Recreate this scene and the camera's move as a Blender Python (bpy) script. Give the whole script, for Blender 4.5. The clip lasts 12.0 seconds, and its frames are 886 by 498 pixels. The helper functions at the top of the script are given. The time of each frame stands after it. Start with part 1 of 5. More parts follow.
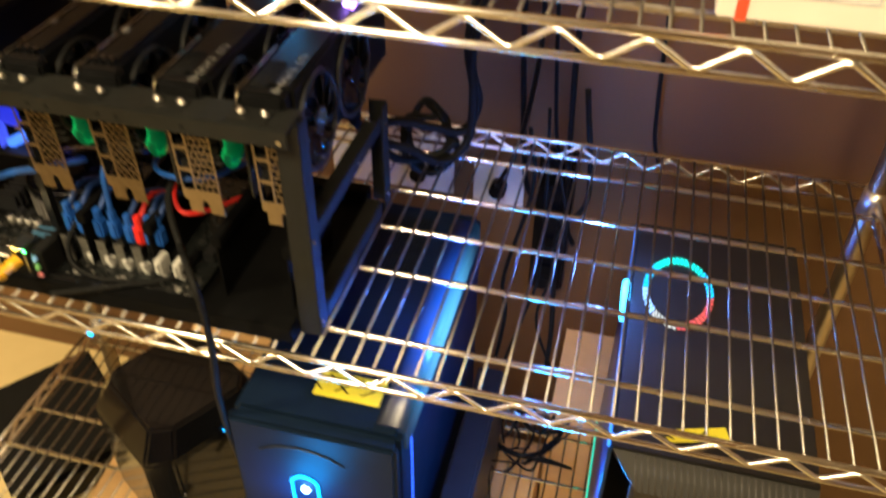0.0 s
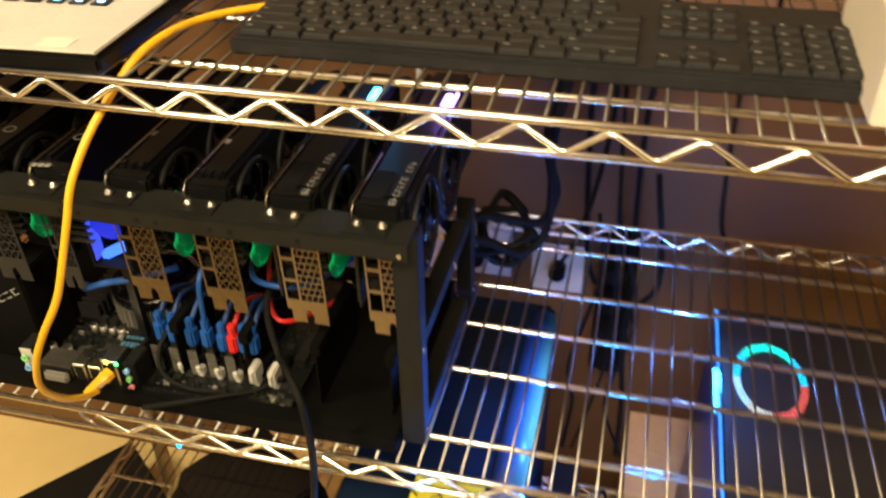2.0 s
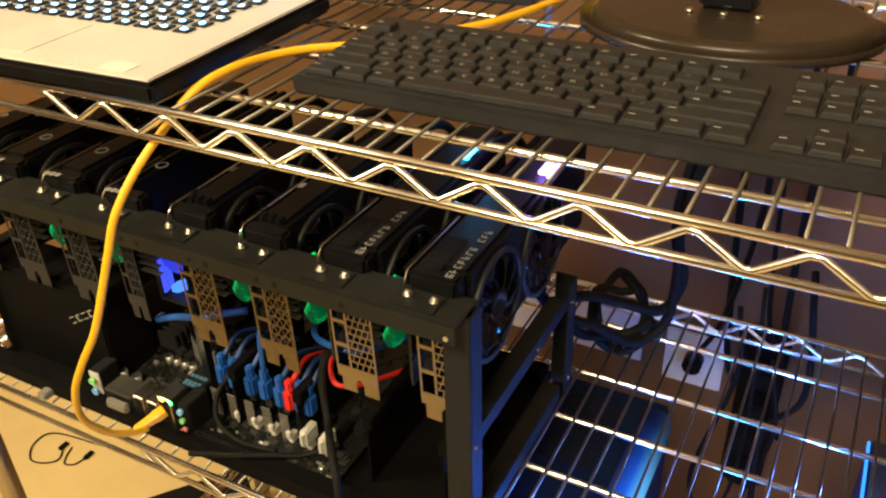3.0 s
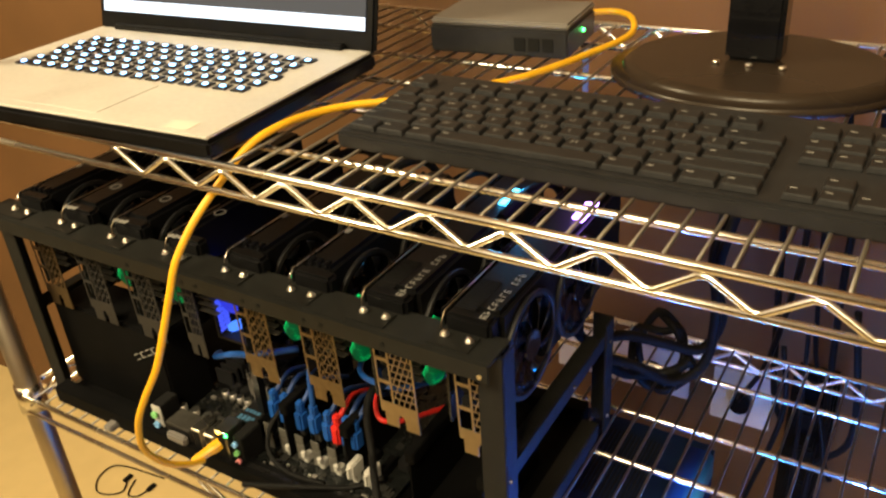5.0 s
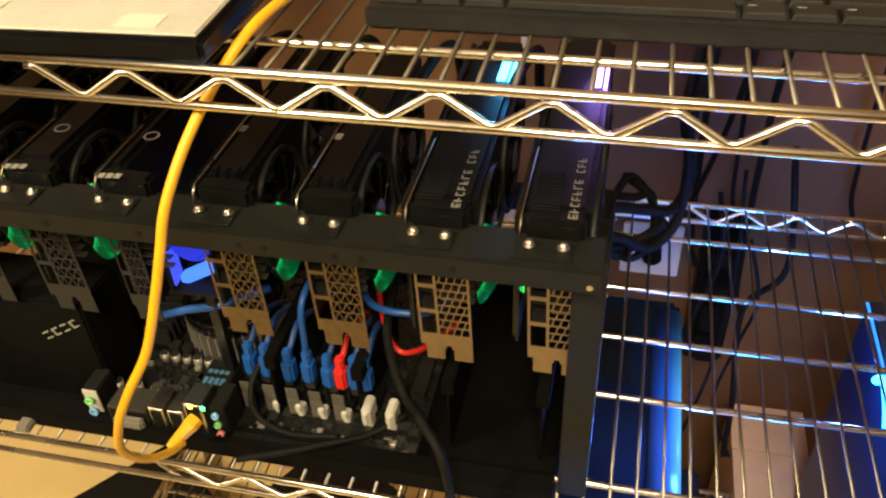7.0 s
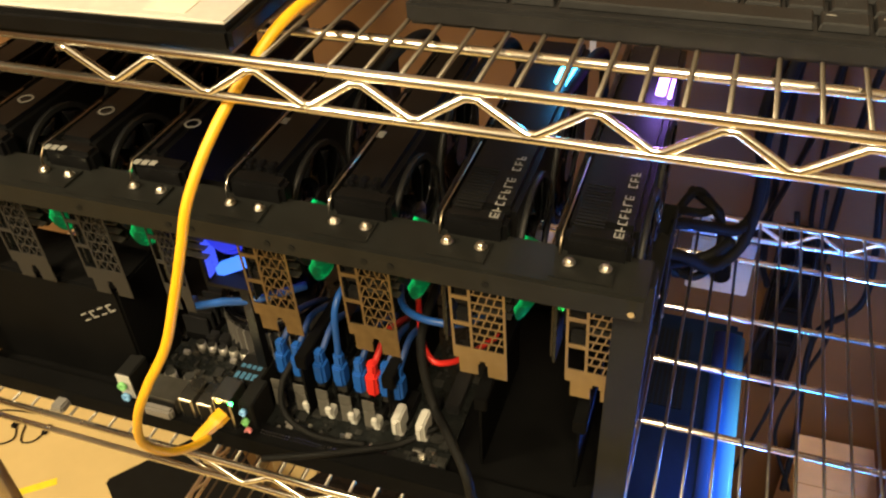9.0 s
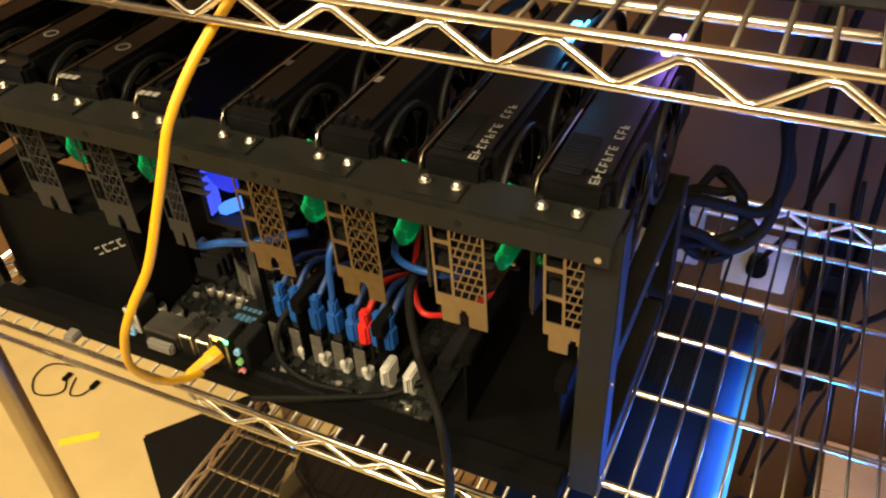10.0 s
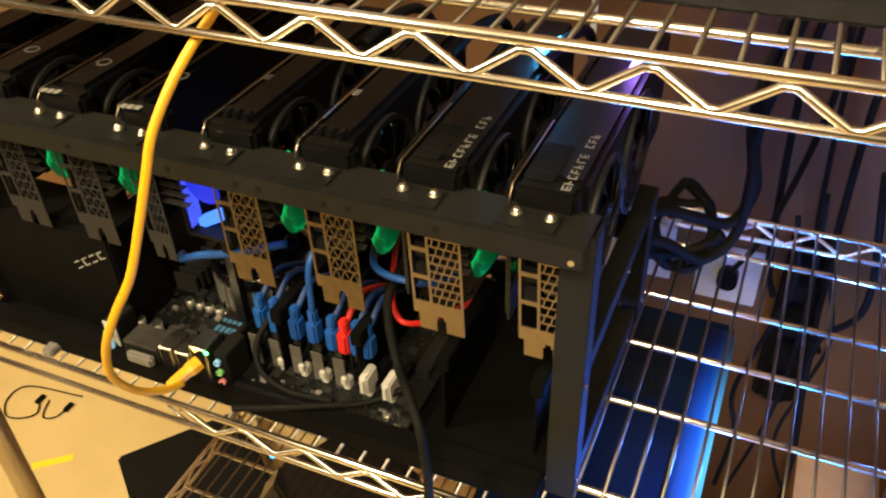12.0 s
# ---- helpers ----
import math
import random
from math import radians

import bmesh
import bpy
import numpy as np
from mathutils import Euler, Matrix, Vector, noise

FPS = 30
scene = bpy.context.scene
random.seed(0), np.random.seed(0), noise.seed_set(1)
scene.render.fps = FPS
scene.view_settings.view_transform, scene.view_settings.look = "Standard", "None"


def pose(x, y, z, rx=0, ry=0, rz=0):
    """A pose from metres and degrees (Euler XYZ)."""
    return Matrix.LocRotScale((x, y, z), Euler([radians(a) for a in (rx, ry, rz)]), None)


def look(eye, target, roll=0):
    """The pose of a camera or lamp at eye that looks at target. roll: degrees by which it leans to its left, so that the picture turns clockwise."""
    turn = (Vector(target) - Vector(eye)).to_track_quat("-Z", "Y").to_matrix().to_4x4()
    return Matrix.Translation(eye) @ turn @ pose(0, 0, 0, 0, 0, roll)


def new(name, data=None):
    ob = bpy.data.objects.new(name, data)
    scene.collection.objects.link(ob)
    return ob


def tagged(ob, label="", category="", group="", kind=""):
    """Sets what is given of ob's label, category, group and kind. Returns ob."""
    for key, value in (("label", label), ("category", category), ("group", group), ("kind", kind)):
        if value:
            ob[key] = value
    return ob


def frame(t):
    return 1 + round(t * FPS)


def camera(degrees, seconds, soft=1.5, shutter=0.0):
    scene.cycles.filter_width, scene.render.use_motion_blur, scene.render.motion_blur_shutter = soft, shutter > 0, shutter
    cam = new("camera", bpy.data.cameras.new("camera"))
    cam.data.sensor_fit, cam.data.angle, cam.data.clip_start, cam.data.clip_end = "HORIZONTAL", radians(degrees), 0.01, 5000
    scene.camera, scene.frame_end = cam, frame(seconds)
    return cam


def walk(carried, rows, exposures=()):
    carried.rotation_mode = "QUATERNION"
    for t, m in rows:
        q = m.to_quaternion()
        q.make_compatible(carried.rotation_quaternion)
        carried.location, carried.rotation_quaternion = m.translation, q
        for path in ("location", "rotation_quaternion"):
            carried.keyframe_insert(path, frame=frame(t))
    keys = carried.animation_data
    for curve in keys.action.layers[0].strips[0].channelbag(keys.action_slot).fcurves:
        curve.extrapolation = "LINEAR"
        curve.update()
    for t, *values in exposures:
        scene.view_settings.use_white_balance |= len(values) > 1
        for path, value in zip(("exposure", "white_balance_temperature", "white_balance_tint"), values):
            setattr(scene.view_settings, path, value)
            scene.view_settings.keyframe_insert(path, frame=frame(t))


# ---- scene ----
cam = camera(55.4, 12.0, soft=2.2, shutter=0.4)
PATH = [
    (0, (0.222, 0.102, 1.401), (-0.147, 1.594, 0.121), 0.7),
    (0.5, (0.129, 0.032, 1.462), (-0.157, 1.63, 0.294), -2.0),
    (1, (0.069, 0.021, 1.456), (-0.044, 1.533, 0.152), -1.8),
    (1.5, (0.069, 0.032, 1.438), (-0.085, 1.554, 0.149), -2.2),
    (2, (0.124, 0.114, 1.421), (-0.276, 1.692, 0.259), -1.1),
    (2.5, (0.165, 0.22, 1.397), (-0.568, 1.718, 0.294), -2.1),
    (4.5, (0.186, 0.226, 1.381), (-0.706, 1.746, 0.435), -1.6),
    (5, (0.203, 0.207, 1.41), (-0.746, 1.671, 0.432), -4.3),
    (5.5, (0.195, 0.204, 1.395), (-0.686, 1.643, 0.32), -4.0),
    (6, (0.161, 0.218, 1.393), (-0.595, 1.677, 0.253), -3.1),
    (6.5, (0.06, 0.228, 1.389), (-0.496, 1.733, 0.194), -3.3),
    (7, (-0.027, 0.23, 1.374), (-0.416, 1.744, 0.126), -2.9),
    (7.5, (-0.063, 0.234, 1.374), (-0.399, 1.747, 0.11), -2.7),
    (9.5, (0.018, 0.27, 1.346), (-0.632, 1.694, 0.1), -3.2),
    (10, (0.046, 0.264, 1.331), (-0.661, 1.663, 0.089), -3.2),
    (10.5, (0.056, 0.262, 1.331), (-0.663, 1.657, 0.09), -3.5),
    (11, (0.05, 0.257, 1.327), (-0.667, 1.664, 0.1), -3.5),
    (11.5, (0.045, 0.254, 1.327), (-0.665, 1.678, 0.114), -3.1),
    (12, (0.052, 0.248, 1.332), (-0.614, 1.7, 0.13), -2.3),
]
walk(cam, [(t, look(eye, target, roll)) for t, eye, target, roll in PATH],
     exposures=((0.0, 0.56), (1.5, 0.44), (2.5, 0.52), (5.5, 0.40), (7.5, 0.44), (9.5, 0.56), (12.0, 0.58)))

# ---- world and large lights ----
world = bpy.data.worlds.new("world")
scene.world = world
world.use_nodes = True
world.node_tree.nodes["Background"].inputs[0].default_value = (1.0, 0.72, 0.42, 1)
world.node_tree.nodes["Background"].inputs[1].default_value = 0.03


def lamp(name, kind, m, energy, colour, size=0.1, size_y=None):
    data = bpy.data.lights.new(name, kind)
    data.energy, data.color = energy, colour
    if kind == "AREA":
        data.size = size
        if size_y:
            data.shape, data.size_y = "RECTANGLE", size_y
    else:
        data.shadow_soft_size = size
    ob = new(name, data)
    ob.matrix_world = m
    return ob


WARM = (1.0, 0.80, 0.47)
lamp("ceiling_lamp", "AREA", look((0.12, -0.75, 2.60), (0.0, 0.8, 0.8)), 68, WARM, 0.75)
# unseen fill light, added to brighten the floor left of the rack
lamp("floor_fill_light", "AREA", look((-1.6, -0.3, 2.3), (-1.0, 0.9, 0.32)), 46, WARM, 0.4)
lamp("blue_glow_tower", "POINT", pose(0.078, 0.73, 0.735), 1.3, (0.04, 0.16, 1.0), 0.015)
lamp("blue_glow_button", "POINT", pose(-0.050, 0.556, 0.612), 0.8, (0.0, 0.33, 1.0), 0.025)
lamp("blue_glow_case", "POINT", pose(0.234, 0.880, 0.745), 1.7, (0.08, 0.24, 1.0), 0.015)
lamp("blue_glow_gap", "POINT", pose(0.228, 0.66, 0.62), 1.7, (0.0, 0.3, 1.0), 0.02)
lamp("blue_glow_fan", "POINT", pose(-0.322, 0.685, 1.000), 0.05, (0.08, 0.1, 1.0), 0.02)
lamp("badge_glow", "POINT", pose(-0.121, 0.835, 1.082), 0.11, (0.05, 0.45, 1.0), 0.01)
lamp("badge_glow_violet", "POINT", pose(-0.050, 0.83, 1.080), 0.09, (0.38, 0.2, 1.0), 0.01)


# ---- materials ----
def material(name, base, rough=0.5, metal=0.0, vary=0.25, scale=60.0, bump=0.0, bump_scale=400.0, coat=0.0, spec=None, emit=None, power=0.0,
             alpha_mix=None):
    m = bpy.data.materials.new(name)
    m.use_nodes = True
    nt = m.node_tree
    b = nt.nodes["Principled BSDF"]
    b.inputs["Roughness"].default_value = rough
    b.inputs["Metallic"].default_value = metal
    b.inputs["Coat Weight"].default_value = coat
    if max(base) < 0.05 and not metal:
        b.inputs["Specular IOR Level"].default_value = 0.22
    if spec is not None:
        b.inputs["Specular IOR Level"].default_value = spec
    if emit:
        b.inputs["Base Color"].default_value = (*base, 1)
        b.inputs["Emission Color"].default_value = (*emit, 1)
        b.inputs["Emission Strength"].default_value = power
        return m
    tc = nt.nodes.new("ShaderNodeTexCoord")
    n1 = nt.nodes.new("ShaderNodeTexNoise")
    n1.inputs["Scale"].default_value, n1.inputs["Detail"].default_value = scale, 6
    n2 = nt.nodes.new("ShaderNodeTexNoise")
    n2.inputs["Scale"].default_value, n2.inputs["Detail"].default_value = scale / 9, 3
    nt.links.new(tc.outputs["Object"], n1.inputs["Vector"])
    nt.links.new(tc.outputs["Object"], n2.inputs["Vector"])
    add = nt.nodes.new("ShaderNodeMath")
    add.operation = "MULTIPLY_ADD"
    add.inputs[1].default_value = 0.5
    half = nt.nodes.new("ShaderNodeMath")
    half.operation = "MULTIPLY"
    half.inputs[1].default_value = 0.5
    nt.links.new(n2.outputs["Fac"], half.inputs[0])
    nt.links.new(n1.outputs["Fac"], add.inputs[0])
    nt.links.new(half.outputs[0], add.inputs[2])
    ramp = nt.nodes.new("ShaderNodeValToRGB")
    ramp.color_ramp.elements[0].position, ramp.color_ramp.elements[1].position = 0.3, 0.7
    ramp.color_ramp.elements[0].color = (*[c * (1 - vary) for c in base], 1)
    ramp.color_ramp.elements[1].color = (*[min(1, c * (1 + vary)) for c in base], 1)
    nt.links.new(add.outputs[0], ramp.inputs[0])
    nt.links.new(ramp.outputs[0], b.inputs["Base Color"])
    rr = nt.nodes.new("ShaderNodeMapRange")
    rr.inputs["From Min"].default_value, rr.inputs["From Max"].default_value = 0.3, 0.7
    rr.inputs["To Min"].default_value, rr.inputs["To Max"].default_value = max(0.02, rough - 0.1), min(1, rough + 0.12)
    nt.links.new(n2.outputs["Fac"], rr.inputs["Value"])
    nt.links.new(rr.outputs[0], b.inputs["Roughness"])
    if bump:
        n3 = nt.nodes.new("ShaderNodeTexNoise")
        n3.inputs["Scale"].default_value, n3.inputs["Detail"].default_value = bump_scale, 4
        nt.links.new(tc.outputs["Object"], n3.inputs["Vector"])
        bp = nt.nodes.new("ShaderNodeBump")
        bp.inputs["Strength"].default_value, bp.inputs["Distance"].default_value = bump, 0.001
        nt.links.new(n3.outputs["Fac"], bp.inputs["Height"])
        nt.links.new(bp.outputs[0], b.inputs["Normal"])
    return m


def glow(name, colour, power):
    return material(name, (0.02, 0.02, 0.02), emit=colour, power=power)


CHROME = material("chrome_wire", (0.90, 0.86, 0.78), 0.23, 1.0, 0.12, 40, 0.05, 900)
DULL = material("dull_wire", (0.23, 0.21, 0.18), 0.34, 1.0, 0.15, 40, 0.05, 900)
# matt black taken near zero: the shadow over the rig tray is in the colour
TRAY = material("matt_black_with_shadow", (0.0028, 0.0028, 0.003), 0.7, 0.0, 0.3, 60, 0.2, 900, spec=0.06)
PART = material("dark_solder_part", (0.022, 0.022, 0.021), 0.35, 0.0, 0.6, 500)
POST = material("chrome_post", (0.46, 0.40, 0.31), 0.36, 1.0, 0.15, 25)
STEEL = material("bright_steel", (0.75, 0.72, 0.66), 0.28, 1.0, 0.1, 80)
# darker copy of the bracket nickel: the laptop's shade is put into the colour
BRACKET_SHADED = material("nickel_bracket_in_shade", (0.19, 0.15, 0.105), 0.36, 1.0, 0.35, 120)
PALE = material("greyed_white_plastic", (0.46, 0.45, 0.42), 0.5, 0.0, 0.12, 60)
BRACKET = material("nickel_bracket", (0.35, 0.285, 0.20), 0.38, 1.0, 0.15, 120)
POWDER = material("black_powder_coat", (0.0085, 0.0088, 0.0080), 0.55, 0.0, 0.35, 70, 0.25, 1800)
BLACK = material("black_plastic", (0.0048, 0.0048, 0.0052), 0.36, 0.0, 0.4, 60, 0.15, 900, spec=0.12)
GLOSS = material("glossy_black", (0.005, 0.005, 0.006), 0.14, 0.0, 0.3, 30, coat=0.3)
MATT = material("matt_black", (0.0065, 0.0065, 0.0065), 0.65, 0.0, 0.3, 60, 0.2, 900, spec=0.14)
DARKGREY = material("dark_grey_plastic", (0.018, 0.018, 0.019), 0.42, 0.0, 0.25, 60, 0.12, 1200)
KEYCAP = material("keycap", (0.016, 0.016, 0.017), 0.42, 0.0, 0.3, 120, 0.1, 2500)
PCB = material("dark_circuit_board", (0.009, 0.010, 0.010), 0.22, 0.0, 0.6, 300, 0.2, 800)
WHITE = material("white_plastic", (0.72, 0.70, 0.66), 0.45, 0.0, 0.08, 60)
LEGEND = material("printed_legend", (0.22, 0.215, 0.20), 0.6, 0.0, 0.05, 60)
BLUEP = material("blue_plug_plastic", (0.010, 0.075, 0.33), 0.42, 0.0, 0.2, 80)
# blue cable darkened in its colour for the shade behind the brackets
SHADED_BLUE = material("shaded_blue_cable_jacket", (0.006, 0.036, 0.16), 0.5, 0.0, 0.2, 80)
REDP = material("red_plug_plastic", (0.55, 0.02, 0.015), 0.45, 0.0, 0.15, 80)
PINKP = material("pink_jack", (0.75, 0.25, 0.28), 0.5)
GREENP = material("green_jack", (0.20, 0.55, 0.20), 0.5)
PRINT_BLUE = material("dull_blue_print", (0.04, 0.13, 0.24), 0.6, 0.0, 0.1, 60)
SKYP = material("blue_jack", (0.15, 0.35, 0.65), 0.5)
YELLOW = material("yellow_cable_jacket", (0.80, 0.42, 0.012), 0.42, 0.0, 0.1, 60, 0.05, 600)
TAPE = material("yellow_tape", (0.78, 0.66, 0.03), 0.5, 0.0, 0.12, 60, 0.15, 300)
SILVER = material("brushed_aluminium", (0.60, 0.58, 0.54), 0.42, 0.25, 0.08, 200, 0.05, 1500)
WALL = material("brown_wall_paint", (0.135, 0.066, 0.024), 0.6, 0.0, 0.22, 5, 0.3, 220)
FLOOR = material("pale_floor_vinyl", (0.62, 0.475, 0.225), 0.5, 0.0, 0.08, 14, 0.1, 160)
CARD = material("brown_cardboard", (0.60, 0.37, 0.16), 0.8, 0.0, 0.12, 40, 0.15, 500)
PAPER = material("white_carton", (0.62, 0.57, 0.50), 0.6, 0.0, 0.05, 30, 0.08, 300)
RED_INK = material("red_print", (0.70, 0.06, 0.02), 0.6, 0.0, 0.08, 60)
GREY_INK = material("grey_print", (0.42, 0.43, 0.46), 0.6, 0.0, 0.08, 60)
CASE = material("black_case_steel", (0.010, 0.011, 0.014), 0.42, 0.3, 0.3, 40, 0.1, 900)
GREYCASE = material("grey_case_steel", (0.018, 0.016, 0.013), 0.5, 0.2, 0.2, 40, 0.1, 900)
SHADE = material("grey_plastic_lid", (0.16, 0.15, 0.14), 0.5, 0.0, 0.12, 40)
CAN = material("capacitor_aluminium", (0.46, 0.44, 0.40), 0.34, 0.7, 0.2, 200)
SMOKE = material("smoky_clear_plastic", (0.085, 0.080, 0.070), 0.25, 0.0, 0.3, 120)
BADGE_CYAN = glow("badge_cyan_light", (0.06, 0.55, 1.0), 9.0)
BADGE_VIOLET = glow("badge_violet_light", (0.40, 0.20, 1.0), 9.0)
CYAN_GLOW = glow("cyan_light", (0.0, 0.40, 1.0), 4.0)
DIM_CYAN = glow("dim_cyan_light", (0.0, 0.45, 0.9), 2.0)
DIM_TEAL = glow("dim_teal_light", (0.0, 0.75, 0.6), 1.8)
DIM_SKY = glow("dim_sky_light", (0.25, 0.5, 1.0), 2.2)
DIM_WHITE = glow("dim_white_light", (0.8, 0.85, 0.8), 0.9)
DIM_RED = glow("dim_red_light", (0.9, 0.12, 0.10), 0.9)
FIN_METAL = material("dull_cooler_fin", (0.10, 0.095, 0.085), 0.4, 0.8, 0.3, 90)
SLEEVE = material("black_braided_sleeve", (0.004, 0.004, 0.004), 0.6, 0.0, 0.6, 700, 0.6, 1400, spec=0.15)
HOOD_SLAT = material("dark_case_slat", (0.05, 0.045, 0.04), 0.5, 0.0, 0.2, 60)
# dark glossy stand; the brown wall's reflection is put into the base colour
STAND = material("dark_stand_wall_reflection", (0.024, 0.017, 0.012), 0.22, 0.0, 0.3, 30)
BLUE_GLOW = glow("blue_light", (0.02, 0.10, 1.0), 2.5)
HUB_GLOW = glow("deep_blue_light", (0.010, 0.035, 0.9), 0.6)
SIDE_GLOW = glow("violet_blue_light", (0.06, 0.10, 1.0), 0.75)
STRUT_GLOW = glow("bright_blue_light", (0.05, 0.20, 1.0), 1.3)
AZURE_GLOW = glow("azure_light", (0.03, 0.25, 1.0), 1.5)
RING_GLOW = glow("bright_cyan_light", (0.03, 0.50, 1.0), 8.0)
SKY_GLOW = glow("pale_blue_light", (0.35, 0.65, 1.0), 12.0)
TEAL_GLOW = glow("teal_light", (0.0, 0.9, 0.6), 0.8)
LENS = bpy.data.materials.new("painted_green_glow")
GREEN_LED = glow("green_diode", (0.05, 1.0, 0.15), 10.0)
AMBER_LED = glow("amber_diode", (1.0, 0.6, 0.05), 8.0)
KEY_GLOW = glow("key_backlight", (0.20, 0.50, 1.0), 14.0)
# black case; the blue light on it is mixed into the base colour
PANEL = material("black_panel_blue_light", (0.0035, 0.010, 0.024), 0.55, 0.0, 0.25, 40, 0.1, 900, spec=0.12)
SCREEN_GLOW = glow("screen_light", (0.80, 0.88, 1.0), 1.6)
SCREEN_DARK = glow("screen_dark_area", (0.05, 0.06, 0.08), 0.6)


# blue light on the tower's curved edge, painted as emission that fades along y
RIM = bpy.data.materials.new("painted_blue_light_rim")
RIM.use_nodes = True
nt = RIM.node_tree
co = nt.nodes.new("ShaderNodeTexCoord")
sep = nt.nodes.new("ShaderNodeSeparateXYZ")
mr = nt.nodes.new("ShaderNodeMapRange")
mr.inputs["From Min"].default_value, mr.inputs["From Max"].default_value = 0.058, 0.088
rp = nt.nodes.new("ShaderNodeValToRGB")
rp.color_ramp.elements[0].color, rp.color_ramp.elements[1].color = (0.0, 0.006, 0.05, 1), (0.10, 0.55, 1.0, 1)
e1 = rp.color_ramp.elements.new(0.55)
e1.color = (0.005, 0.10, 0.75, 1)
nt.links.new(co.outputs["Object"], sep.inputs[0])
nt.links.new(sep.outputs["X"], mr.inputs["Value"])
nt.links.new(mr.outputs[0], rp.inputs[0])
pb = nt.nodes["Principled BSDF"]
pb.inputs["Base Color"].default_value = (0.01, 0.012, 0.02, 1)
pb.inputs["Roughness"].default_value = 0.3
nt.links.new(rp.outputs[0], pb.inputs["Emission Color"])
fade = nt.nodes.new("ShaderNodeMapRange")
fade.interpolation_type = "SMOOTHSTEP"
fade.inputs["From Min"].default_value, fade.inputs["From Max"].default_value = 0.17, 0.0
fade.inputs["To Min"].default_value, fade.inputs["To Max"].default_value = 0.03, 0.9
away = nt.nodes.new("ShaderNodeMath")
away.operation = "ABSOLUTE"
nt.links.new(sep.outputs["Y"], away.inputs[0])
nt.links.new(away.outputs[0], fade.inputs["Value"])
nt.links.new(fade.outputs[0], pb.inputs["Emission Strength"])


# green glow painted as emission: strongest near the bracket, fading along x
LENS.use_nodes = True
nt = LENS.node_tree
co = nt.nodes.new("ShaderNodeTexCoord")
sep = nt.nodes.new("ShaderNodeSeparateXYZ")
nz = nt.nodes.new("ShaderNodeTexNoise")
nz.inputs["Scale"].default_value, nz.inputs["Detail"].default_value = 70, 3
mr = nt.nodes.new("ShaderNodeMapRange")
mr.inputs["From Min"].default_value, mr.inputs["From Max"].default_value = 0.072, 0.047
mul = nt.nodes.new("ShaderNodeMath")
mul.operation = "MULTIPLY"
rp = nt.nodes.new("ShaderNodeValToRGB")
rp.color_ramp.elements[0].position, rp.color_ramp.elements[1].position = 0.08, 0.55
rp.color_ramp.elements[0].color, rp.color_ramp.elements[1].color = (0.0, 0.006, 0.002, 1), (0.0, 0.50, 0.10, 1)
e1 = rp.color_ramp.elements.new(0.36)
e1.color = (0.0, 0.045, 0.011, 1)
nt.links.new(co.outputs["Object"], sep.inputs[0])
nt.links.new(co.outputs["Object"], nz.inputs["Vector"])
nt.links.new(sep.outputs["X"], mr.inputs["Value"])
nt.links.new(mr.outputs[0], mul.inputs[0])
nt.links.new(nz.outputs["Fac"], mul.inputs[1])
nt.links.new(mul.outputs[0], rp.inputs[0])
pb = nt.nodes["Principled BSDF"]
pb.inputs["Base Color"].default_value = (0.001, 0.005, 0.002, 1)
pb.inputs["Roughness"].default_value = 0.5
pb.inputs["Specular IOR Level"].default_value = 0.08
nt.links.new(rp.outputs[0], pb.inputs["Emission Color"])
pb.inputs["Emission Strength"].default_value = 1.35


# ---- mesh helpers ----
def box(bm, lo, hi, m=None, bevel=0.0):
    vs = [bm.verts.new((x, y, z)) for x in (lo[0], hi[0]) for y in (lo[1], hi[1]) for z in (lo[2], hi[2])]
    fs = [bm.faces.new([vs[i] for i in f]) for f in ((0, 1, 3, 2), (4, 6, 7, 5), (0, 4, 5, 1), (2, 3, 7, 6), (0, 2, 6, 4), (1, 5, 7, 3))]
    if bevel:
        es = list({e for f in fs for e in f.edges})
        r = bmesh.ops.bevel(bm, geom=es, offset=bevel, segments=2, affect="EDGES", clamp_overlap=True)
        vs = list({v for f in r["faces"] for v in f.verts} | {v for v in vs if v.is_valid})
    if m:
        bmesh.ops.transform(bm, matrix=m, verts=[v for v in vs if v.is_valid])
    return vs


def smooth_path(pts, steps=10):
    """A rounded line through the points given."""
    p = [Vector(a) for a in pts]
    p = [p[0] * 2 - p[1]] + p + [p[-1] * 2 - p[-2]]
    out = []
    for i in range(1, len(p) - 2):
        a, b, c, d = p[i - 1:i + 3]
        for k in range(steps):
            t = k / steps
            out.append(0.5 * (2 * b + (c - a) * t + (2 * a - 5 * b + 4 * c - d) * t * t + (3 * b - a - 3 * c + d) * t ** 3))
    out.append(p[-2])
    return out


def tube(bm, pts, r, n=8):
    """A round bar along a line of points, with closed ends."""
    pts = [Vector(p) for p in pts]
    rings, side = [], None
    for i, p in enumerate(pts):
        d = (pts[min(i + 1, len(pts) - 1)] - pts[max(i - 1, 0)]).normalized()
        if side is None:
            side = d.orthogonal().normalized()
        side = (side - d * side.dot(d))
        side = side.normalized() if side.length > 1e-6 else d.orthogonal().normalized()
        up = d.cross(side)
        rings.append([bm.verts.new(p + r * (math.cos(2 * math.pi * k / n) * side + math.sin(2 * math.pi * k / n) * up)) for k in range(n)])
    for a, b in zip(rings, rings[1:]):
        for k in range(n):
            f = bm.faces.new((a[k], a[(k + 1) % n], b[(k + 1) % n], b[k]))
            f.smooth = True
    bm.faces.new(rings[0][::-1])
    bm.faces.new(rings[-1])


